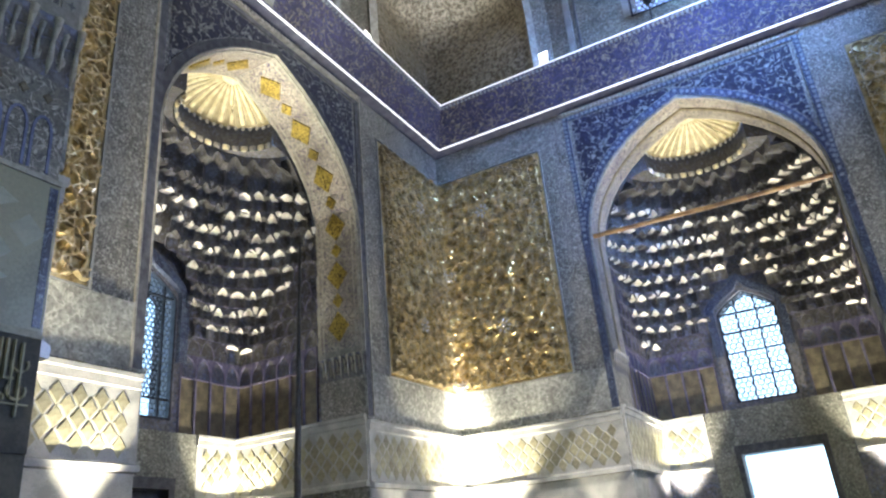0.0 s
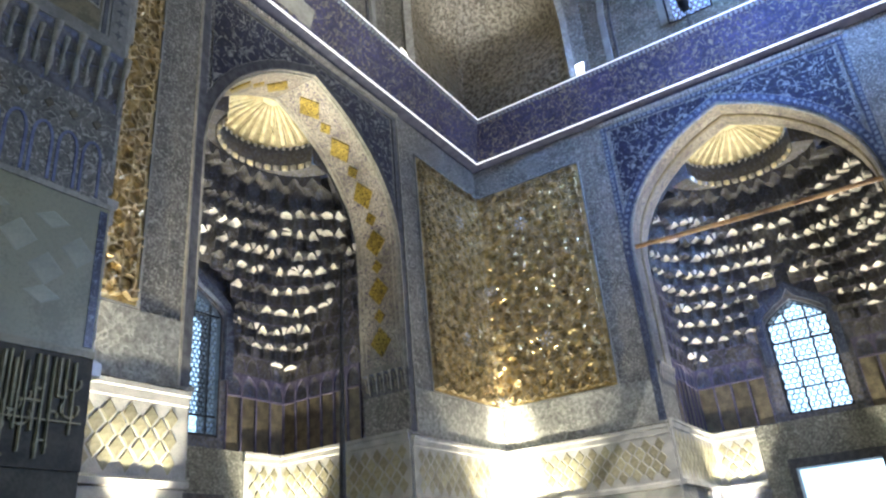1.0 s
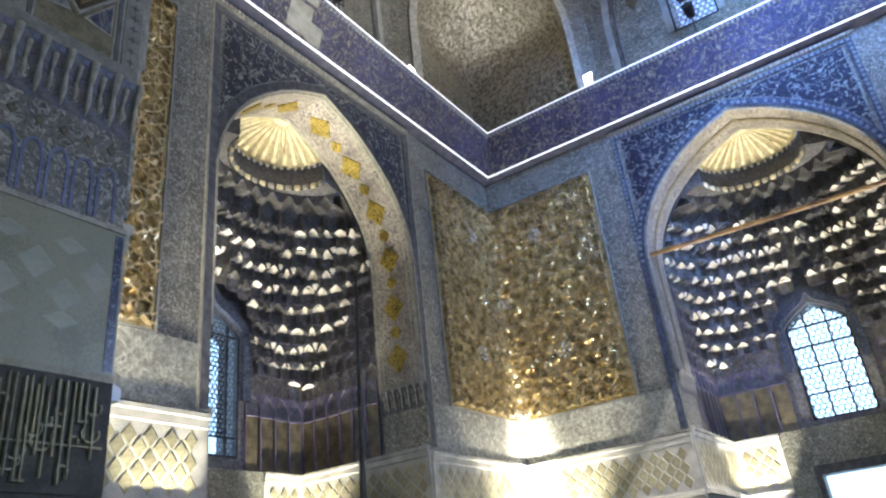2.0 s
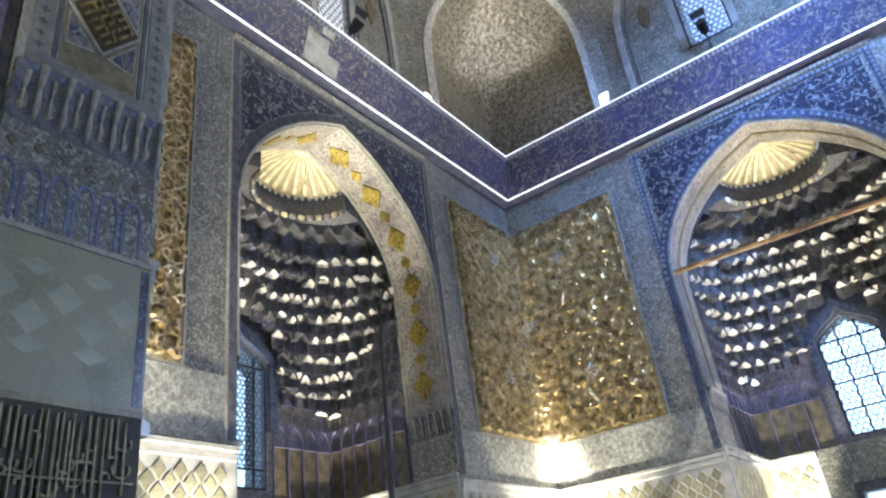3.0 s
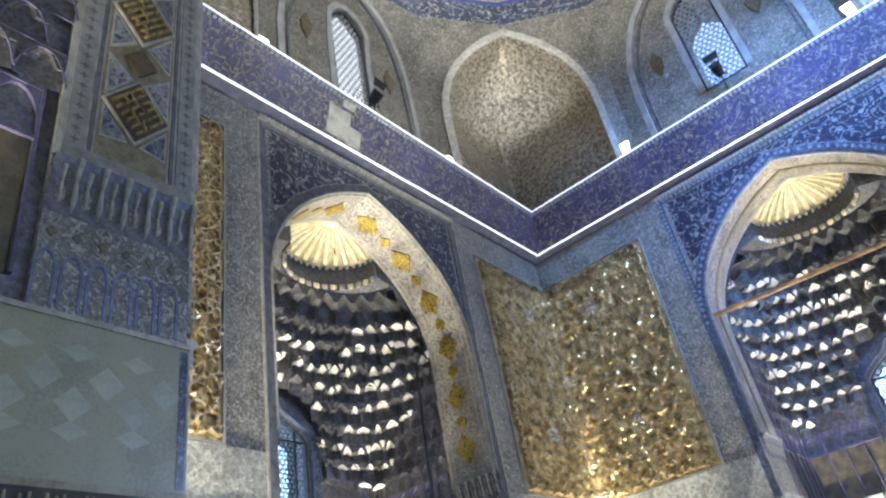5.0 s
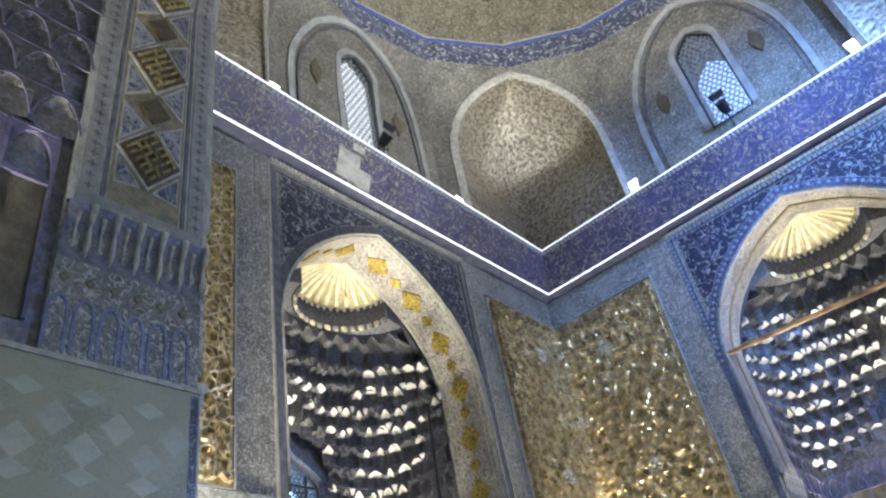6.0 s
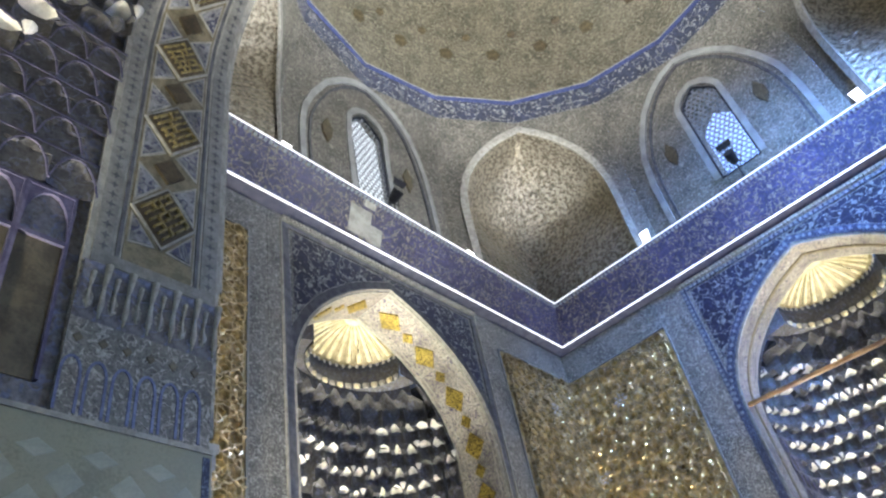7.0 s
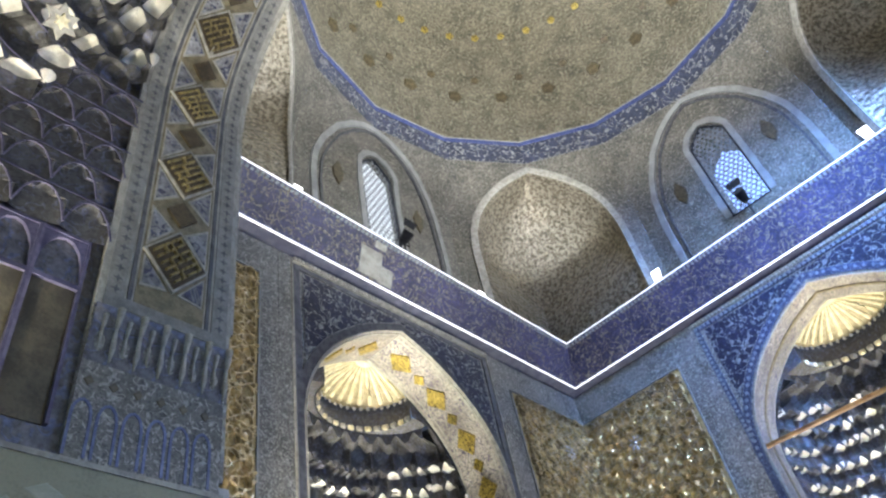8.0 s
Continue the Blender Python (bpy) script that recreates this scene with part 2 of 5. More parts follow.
SKYPALE = glow("pale_sky", (0.46, 0.74, 1.0), 2.2)
LAMP_FACE = glow("lamp_face", (1.0, 0.97, 0.9), 3.0)
GLASS, gn, gl = nodes_of("window_glass")
gb = gn["Principled BSDF"]
gb.inputs["Transmission Weight"].default_value, gb.inputs["Roughness"].default_value = 1.0, 0.08
gb.inputs["Base Color"].default_value, gb.inputs["IOR"].default_value = rgba((0.80, 0.90, 1.0)), 1.1


# ---- mesh helpers ----
class Geo:
    """Collects corners and faces of one mesh."""

    def __init__(self):
        self.v, self.f = [], []

    def face(self, *pts):
        i = len(self.v)
        self.v += [tuple(p) for p in pts]
        self.f.append(tuple(range(i, i + len(pts))))

    def grid(self, rows, close=False):
        i, w = len(self.v), len(rows[0])
        for r in rows:
            self.v += [tuple(p) for p in r]
        for a in range(len(rows) - 1):
            for b in range(w if close else w - 1):
                c = (b + 1) % w
                self.f.append((i + a * w + b, i + a * w + c, i + (a + 1) * w + c, i + (a + 1) * w + b))

    def box(self, a, b):
        (x0, y0, z0), (x1, y1, z1) = a, b
        p = [(x, y, z) for z in (z0, z1) for y in (y0, y1) for x in (x0, x1)]
        i = len(self.v)
        self.v += p
        for q in ((0, 2, 3, 1), (4, 5, 7, 6), (0, 1, 5, 4), (2, 6, 7, 3), (0, 4, 6, 2), (1, 3, 7, 5)):
            self.f.append(tuple(i + k for k in q))

    def slab(self, outline, back):
        """A plate: outline of front corners, and the same corners at the back."""
        n, i = len(outline), len(self.v)
        self.v += [tuple(p) for p in outline] + [tuple(p) for p in back]
        self.f.append(tuple(range(i, i + n)))
        self.f.append(tuple(range(i + 2 * n - 1, i + n - 1, -1)))
        for k in range(n):
            j = (k + 1) % n
            self.f.append((i + k, i + n + k, i + n + j, i + j))

    def tube(self, pts, r, sides=6):
        rows = []
        for k, p in enumerate(pts):
            p = Vector(p)
            d = (Vector(pts[min(k + 1, len(pts) - 1)]) - Vector(pts[max(k - 1, 0)])).normalized()
            a = d.orthogonal().normalized()
            b = d.cross(a)
            rr = r[k] if isinstance(r, (list, tuple)) else r
            rows.append([p + rr * (a * math.cos(q) + b * math.sin(q)) for q in (2 * math.pi * j / sides for j in range(sides))])
        self.grid(rows, close=True)
        i = len(self.v)
        self.f.append(tuple(i - sides + j for j in range(sides)))
        self.f.append(tuple(i - len(pts) * sides + j for j in reversed(range(sides))))

    def mesh(self, name, material, smooth=False):
        me = bpy.data.meshes.new(name)
        me.from_pydata(self.v, [], self.f)
        bm = bmesh.new()
        bm.from_mesh(me)
        bmesh.ops.remove_doubles(bm, verts=bm.verts, dist=0.0004)
        bmesh.ops.recalc_face_normals(bm, faces=bm.faces)
        bm.to_mesh(me)
        bm.free()
        me.materials.append(material)
        if smooth:
            me.polygons.foreach_set("use_smooth", [True] * len(me.polygons))
        return me


def part(name, mesh, parent, label=""):
    ob = new(name, mesh)
    ob.parent = parent
    if label:
        tagged(ob, label=label)
    return ob


MESHES = {}


def shared(key, make):
    if key not in MESHES:
        MESHES[key] = make()
    return MESHES[key]


def turned(k):
    """The frame of a wall: k quarter turns from the north one. Wall frame: u along it, W + n outwards, z up."""
    return pose(0, 0, 0, 0, 0, 90 * k)


# ---- profile of the large arches ----
ARCH = [(7.15, 2.05), (7.5, 2.0), (7.8, 1.90), (8.1, 1.74), (8.4, 1.52), (8.65, 1.26), (8.9, 0.94), (9.1, 0.61), (9.25, 0.28), (9.36, 0.0)]
ARCH_TOP = 9.36


def arch_w(z, table=ARCH):
    if z <= table[0][0]:
        return table[0][1]
    for (z0, w0), (z1, w1) in zip(table, table[1:]):
        if z <= z1:
            return w0 + (w1 - w0) * (z - z0) / (z1 - z0)
    return 0.0


def opened(g, half, zs, width, y, place=None, centre=0.0):
    """A wall face in rows of height, left open where width(z) says."""
    place = place or (lambda u, z: (u, y, z))
    for z0, z1 in zip(zs, zs[1:]):
        w0, w1 = width(z0 + 1e-5), width(z1 - 1e-5)
        for s in (-1, 1):
            a, b = place(s * half, z0), place(s * half, z1)
            c, d = place(centre + s * w1, z1), place(centre + s * w0, z0)
            g.face(*((a, d, c, b) if s < 0 else (d, a, b, c)))


def reveal(g, zs, width, y0, y1, centre=0.0):
    for z0, z1 in zip(zs, zs[1:]):
        w0, w1 = width(z0 + 1e-5), width(z1 - 1e-5)
        for s in (-1, 1):
            g.face((centre + s * w0, y0, z0), (centre + s * w0, y1, z0), (centre + s * w1, y1, z1), (centre + s * w1, y0, z1))


ARCH_Z = [0.0, 3.0, 5.0] + [7.15 + i * (ARCH_TOP - 7.15) / 16 for i in range(17)]


# ---- floor and the closed east side ----
def make_floor():
    g = Geo()
    g.box((-9.5, -9.5, -0.2), (9.5, 9.5, 0.0))
    return g.mesh("floor", FLOOR)


tagged(new("floor", make_floor()), "grey polished marble floor of the chamber", "floor", kind="structure")

WIN_B = (4.13, 5.88, 6.28, 0.55)     # foot, springing, tip, half width of the bay windows
WIN_A = (4.20, 6.15, 6.60, 0.68)
DOOR = (3.20, 0.69)


def window_w(win):
    foot, spring, tip, half = win

    def w(z):
        if z < foot or z > tip:
            return 0.0
        if z <= spring:
            return half
        q = (z - spring) / (tip - spring)
        return half * (1 - q ** 1.35)
    return w


def wall_mesh():
    g = Geo()
    zs = ARCH_Z + [10.0, 10.9]
    opened(g, W, zs, arch_w, W)
    opened(g, W + 0.6, zs, arch_w, W + REVEAL)
    reveal(g, ARCH_Z, arch_w, W, W + REVEAL)
    g.face((-W, W, 10.9), (W, W, 10.9), (W + .6, W + REVEAL, 10.9), (-W - .6, W + REVEAL, 10.9))
    return g.mesh("wall", GREY)


def plain_wall_mesh():
    g = Geo()
    zs = [0, 3.0, 4.0, 6.6, 10.9]
    opened(g, W, zs, lambda z: 0.9 if 4.0 <= z <= 6.6 else 0.0, W)
    opened(g, W + .6, zs, lambda z: 0.9 if 4.0 <= z <= 6.6 else 0.0, W + 0.8)
    reveal(g, [4.0, 6.6], lambda z: 0.9, W, W + 0.8)
    g.box((-0.9, W, 3.9), (0.9, W + 0.8, 4.0))
    return g.mesh("east_wall", GREY)


# crumpled gilt ground of the corner panels: height over the wall at u, z
def crumple(u, z):
    """Pressed gilt relief: uneven bosses on a loose hexagonal net, with dents between them."""
    a = noise.noise(Vector((u * 4, z * 4, 3.1)))
    b = noise.noise(Vector((u * 4 + 9, z * 4, 8.2)))
    c = noise.noise(Vector((u * 15, z * 15, 7.7)))
    e = 1 - 2 * abs(noise.noise(Vector((u * 7, z * 7, 1.3))))
    u, z = u + 0.05 * a, z + 0.05 * b
    k = 2 * math.pi / 0.235
    net = abs(math.sin(k / 2 * z)) * abs(math.sin(k / 2 * (0.866 * u + 0.5 * z))) * abs(math.sin(k / 2 * (0.866 * u - 0.5 * z)))
    return 0.050 - 0.075 * net ** 0.6 + 0.012 * c + 0.034 * e + 0.006 * a


GU0, GU1, GZ0, GZ1 = 2.78, 5.075, 4.74, 9.2


def gold_mesh(side):
    g = Geo()
    nu, nz = 92, 178
    rows = []
    for k in range(nz + 1):
        z = GZ0 + (GZ1 - GZ0) * k / nz
        row = []
        for i in range(nu + 1):
            u = GU0 + (GU1 - GU0) * i / nu
            edge = min(1.0, min(i, k, nz - k) / 12)
            row.append((side * u, W - 0.012 - edge * (0.014 + crumple(u + side * 0.9, z)), z))
        rows.append(row if side > 0 else row[::-1])
    g.grid(rows)
    return g.mesh("gold_panel", GOLD)


def girih_mesh(side):
    """Strapwork of six- and twelve-pointed stars, standing out of the gilt ground."""
    g = Geo()
    p = 0.34
    rnd = random.Random(5 + side)

    def strap(a, b, w=0.034):
        if min(a[0], b[0]) < GU0 + .02 or max(a[0], b[0]) > GU1 - .02 or min(a[1], b[1]) < GZ0 + .02 or max(a[1], b[1]) > GZ1 - .02:
            return
        d = math.hypot(b[0] - a[0], b[1] - a[1])
        if d < 1e-4:
            return
        n = (-(b[1] - a[1]) / d * w / 2, (b[0] - a[0]) / d * w / 2)
        a = (a[0] + rnd.uniform(-.014, .014), a[1] + rnd.uniform(-.014, .014))
        y0, y1 = W - 0.02, W - 0.068 - rnd.random() * 0.034
        y2 = W - 0.068 - rnd.random() * 0.034
        o = [(side * (a[0] + n[0]), y0, a[1] + n[1]), (side * (b[0] + n[0]), y0, b[1] + n[1]), (side * (b[0] - n[0]), y0, b[1] - n[1]), (side * (a[0] - n[0]), y0, a[1] - n[1])]
        f = [(side * (a[0] + n[0] * .5), y1, a[1] + n[1] * .5), (side * (b[0] + n[0] * .5), y2, b[1] + n[1] * .5), (side * (b[0] - n[0] * .5), y2, b[1] - n[1] * .5), (side * (a[0] - n[0] * .5), y1, a[1] - n[1] * .5)]
        g.slab(f, o)
    rows = int((GZ1 - GZ0) / (p * 0.866)) + 2
    for r in range(-1, rows):
        for c in range(-1, 9):
            cu, cz = GU0 + c * p + (p / 2 if r % 2 else 0), GZ0 + 0.1 + r * p * 0.866
            R, q = p * 0.5774, p * 0.30
            out = [(cu + R * math.cos(math.pi / 6 + k * math.pi / 3), cz + R * math.sin(math.pi / 6 + k * math.pi / 3)) for k in range(6)]
            mid = [((out[k][0] + out[k - 1][0]) / 2, (out[k][1] + out[k - 1][1]) / 2) for k in range(6)]
            inn = [(cu + q * math.cos(math.pi / 6 + k * math.pi / 3), cz + q * math.sin(math.pi / 6 + k * math.pi / 3)) for k in range(6)]
            core = [(cu + q * 0.55 * math.cos(k * math.pi / 3), cz + q * 0.55 * math.sin(k * math.pi / 3)) for k in range(6)]
            for k in range(6):
                strap(mid[k], inn[k])
                strap(mid[(k + 1) % 6], inn[k])
                strap(inn[k], core[k])
                strap(inn[k], core[(k + 1) % 6])
    return g.mesh("strapwork", GIRIH)


def petal_mesh():
    g = Geo()
    rows = []
    for q, w, h in ((0.07, 0.006, 0.012), (0.11, 0.034, 0.030), (0.155, 0.036, 0.032), (0.195, 0.008, 0.014)):
        rows.append([(q, 0, -w), (q, -h * 0.8, -w * 0.5), (q, -h, 0), (q, -h * 0.8, w * 0.5), (q, 0, w)])
    g.grid(rows)
    return g.mesh("petal", ROSE, smooth=True)


def rosette(parent, u, z, size=1.0):
    g = Geo()
    n = 10
    rows = [[(r * math.cos(2 * math.pi * k / n), -h, r * math.sin(2 * math.pi * k / n)) for k in range(n)] for r, h in ((0.05, 0.0), (0.045, 0.025), (0.02, 0.04), (0.001, 0.042))]
    g.grid(rows, close=True)
    o = part("rosette", shared("rosette", lambda: g.mesh("rosette", ROSE, smooth=True)), parent, "pale star rosette set in the gilt relief")
    o.matrix_local = Matrix.Translation((u, W - 0.072, z)) @ Matrix.Scale(size * 0.85, 4)
    for k in range(8):
        q = part("petal", shared("petal", petal_mesh), o)
        q.matrix_local = pose(0, 0, 0, 0, 45 * k, 0)


def strip_mesh(points, width, proud, material, y=W):
    """A raised flat strip along a line of (u, z) on a wall."""
    g = Geo()
    n = len(points)
    left, right = [], []
    for k, (u, z) in enumerate(points):
        a, b = points[max(k - 1, 0)], points[min(k + 1, n - 1)]
        du, dz = b[0] - a[0], b[1] - a[1]
        s = math.hypot(du, dz)
        nu_, nz_ = -dz / s * width / 2, du / s * width / 2
        left.append((u + nu_, z + nz_))
        right.append((u - nu_, z - nz_))
    rows = []
    for (a, b), (c, d) in zip(left, right):
        rows.append([(a, y, b), (a, y - proud, b), (c, y - proud, d), (c, y, d)])
    g.grid(rows)
    return g.mesh("strip", material)


def arch_line(off=0.0, z0=5.0, steps=30):
    """The arch as (u, z), from left foot to right foot, widened by off."""
    pts = []
    zs = [z0 + (7.15 - z0) * k / 4 for k in range(4)] + [7.15 + (ARCH_TOP - 7.15) * (k / steps) for k in range(steps + 1)]
    half = []
    for z in zs:
        half.append((arch_w(z), z))
    out = []
    for k, (w, z) in enumerate(half):
        a, b = half[max(k - 1, 0)], half[min(k + 1, len(half) - 1)]
        dw, dz = b[0] - a[0], b[1] - a[1]
        s = math.hypot(dw, dz)
        out.append((max(0.0, w + dz / s * off), z - dw / s * off))
    out[-1] = (0.0, ARCH_TOP + off * 1.25)
    pts = [(-w, z) for w, z in out] + [(w, z) for w, z in reversed(out[:-1])]
    return pts


FRAME_U, FRAME_TOP = 2.19, 9.74


def spandrel_mesh(side):
    g = Geo()
    edge = [(abs(u), z) for u, z in arch_line(0.17, 7.4) if u <= 0]
    edge = [(u, z) for u, z in edge if z > 7.75 and u < 1.99]
    top = FRAME_TOP - 0.14
    rows = []
    for u, z in edge:
        zt = top
        if z > zt:
            z = zt
        rows.append([(side * u, W - 0.016, z), (side * u, W - 0.016, zt)])
    rows = [[(side * 2.0, W - 0.016, 7.75), (side * 2.0, W - 0.016, top)]] + rows
    g.grid(rows)
    return g.mesh("spandrel", SPANDREL)


def beads_mesh():
    g = Geo()

    def bead(u, z, r=0.026):
        g.box((u - r, W - 0.05, z - r), (u + r, W - 0.03, z + r))
    k = 0
    while k * 0.095 < 2 * FRAME_U:
        bead(-FRAME_U + 0.05 + k * 0.095, FRAME_TOP - 0.065)
        k += 1
    for s in (-1, 1):
        z = 7.3
        while z < FRAME_TOP - 0.1:
            bead(s * (FRAME_U - 0.05), z)
            z += 0.095
    pts = arch_line(0.085, 6.9, 60)
    run = 0.0
    for a, b in zip(pts, pts[1:]):
        d = math.hypot(b[0] - a[0], b[1] - a[1])
        run += d
        if run > 0.095:
            run = 0.0
            bead(*b)
    return g.mesh("bead_row", BEAD)


def crest_mesh():
    g = Geo()
    k = 0
    while k * 0.075 < 2 * FRAME_U:
        u = -FRAME_U + k * 0.075
        g.box((u, W - 0.075, FRAME_TOP + 0.012), (u + 0.048, W, FRAME_TOP + 0.075))
        k += 1
    return g.mesh("crest", LINE)


# frieze plates with lozenges: a plate in the frame (s, proud, z) laid on a wall by place()
def lozenge_mesh(material, hw=0.085, hz=0.115, thick=0.014):
    g = Geo()
    o = [(hw, 0, 0), (0, 0, hz), (-hw, 0, 0), (0, 0, -hz)]
    i = [(p[0] * 0.86, -thick, p[2] * 0.86) for p in o]
    g.slab(i, o)
    return g.mesh("lozenge", material)


def bands_mesh(length, z0, z1, out, material):
    """Moulded plate along s from 0 to length, between z0 and z1, standing out from the wall."""
    g = Geo()
    prof = [(0, z0 - 0.10), (-out - 0.05, z0 - 0.10), (-out - 0.05, z0 - 0.035), (-out - 0.015, z0 - 0.02), (-out, z0), (-out, z1 - 0.16), (-out - 0.02, z1 - 0.15),
            (-out - 0.02, z1 - 0.06), (-out - 0.04, z1 - 0.05), (-out - 0.04, z1), (0, z1)]
    rows = [[(0.0, y, z) for y, z in prof], [(length, y, z) for y, z in prof]]
    g.grid(rows)
    g.face(*[(0.0, y, z) for y, z in prof])
    g.face(*[(length, y, z) for y, z in reversed(prof)])
    return g.mesh("frieze", material)


def frieze(parent, m, length, z0, z1, tile, key, rows=3, step=0.235, label=""):
    """A marble frieze with rows of lozenge tiles, along the x axis of the frame m."""
    ob = part("frieze", shared(("frieze", round(length, 3), z0, z1), lambda: bands_mesh(length, z0, z1, 0.03, MARBLE)), parent, label)
    ob.matrix_local = m
    me = shared(("lozenge", key), lambda: lozenge_mesh(tile, thick=0.007))
    h = (z1 - 0.16 - z0) / (rows + 0.25)
    count = int(length / step)
    first = (length - (count - 1) * step) / 2
    for r in range(2 * rows - 1):
        shift = 0 if r % 2 == 0 else step / 2
        for c in range(count - (r % 2)):
            o = new("lozenge", me)
            o.parent = ob
            o.location = (first + c * step + shift, -0.031, z0 + h * 0.62 + r * h / 2)
    return ob


# soffit of an arch: length along the intrados from its foot, n across the wall's thickness
def soffit_curve(foot):
    pts = arch_line(-0.012, foot, 40)
    s, out = 0.0, []
    for k, p in enumerate(pts):
        if k:
            s += math.hypot(p[0] - pts[k - 1][0], p[1] - pts[k - 1][1])
        out.append((s, p))
    return out


def on_soffit(curve, s, n, lift=0.0):
    s = min(max(s, 0.0), curve[-1][0])
    for (s0, a), (s1, b) in zip(curve, curve[1:]):
        if s <= s1:
            q = (s - s0) / (s1 - s0)
            du, dz = (b[0] - a[0]) / (s1 - s0), (b[1] - a[1]) / (s1 - s0)
            return (a[0] + (b[0] - a[0]) * q + dz * lift, W + n, a[1] + (b[1] - a[1]) * q - du * lift)


def soffit_band(curve, n0, n1, lift, material, name, steps=90, s0=0.0, s1=None):
    g = Geo()
    s1 = s1 or curve[-1][0]
    rows = []
    for k in range(steps + 1):
        s = s0 + (s1 - s0) * k / steps
        rows.append([on_soffit(curve, s, n0, 0), on_soffit(curve, s, n0, lift), on_soffit(curve, s, n1, lift), on_soffit(curve, s, n1, 0)])
    g.grid(rows)
    g.face(*rows[0])
    g.face(*reversed(rows[-1]))
    return g.mesh(name, material)


def soffit_plate(curve, corners, lift, material, name):
    g = Geo()
    g.slab([on_soffit(curve, s, n, lift) for s, n in corners], [on_soffit(curve, s, n, 0.002) for s, n in corners])
    return g.mesh(name, material)


def lozenge_script(curve, at, mid, sg, seed):
    """Angular writing that cannot be read, as short plain bars in rows along the sides of a lozenge."""
    g = Geo()
    rnd = random.Random(40 + seed)

    def spot(a, b):
        # a, b from -1 to 1 along the two directions of the lozenge's sides
        return (at + sg * 0.115 * (a + b), mid + 0.095 * (a - b))
    for r in range(6):
        a = -0.85 + r * 0.34
        b = -0.9
        while b < 0.75:
            e = min(0.9, b + rnd.uniform(0.18, 0.6))
            o = [spot(a - 0.05, b), spot(a + 0.05, b), spot(a + 0.05, e), spot(a - 0.05, e)]
            g.slab([on_soffit(curve, p, q, 0.068) for p, q in o], [on_soffit(curve, p, q, 0.044) for p, q in o])
            if rnd.random() < 0.6 and r < 5:
                o = [spot(a, e - 0.09), spot(a + 0.34, e - 0.09), spot(a + 0.34, e), spot(a, e)]
                g.slab([on_soffit(curve, p, q, 0.067) for p, q in o], [on_soffit(curve, p, q, 0.044) for p, q in o])
            b = e + 0.12
    return g.mesh("script", GILT_BAR)


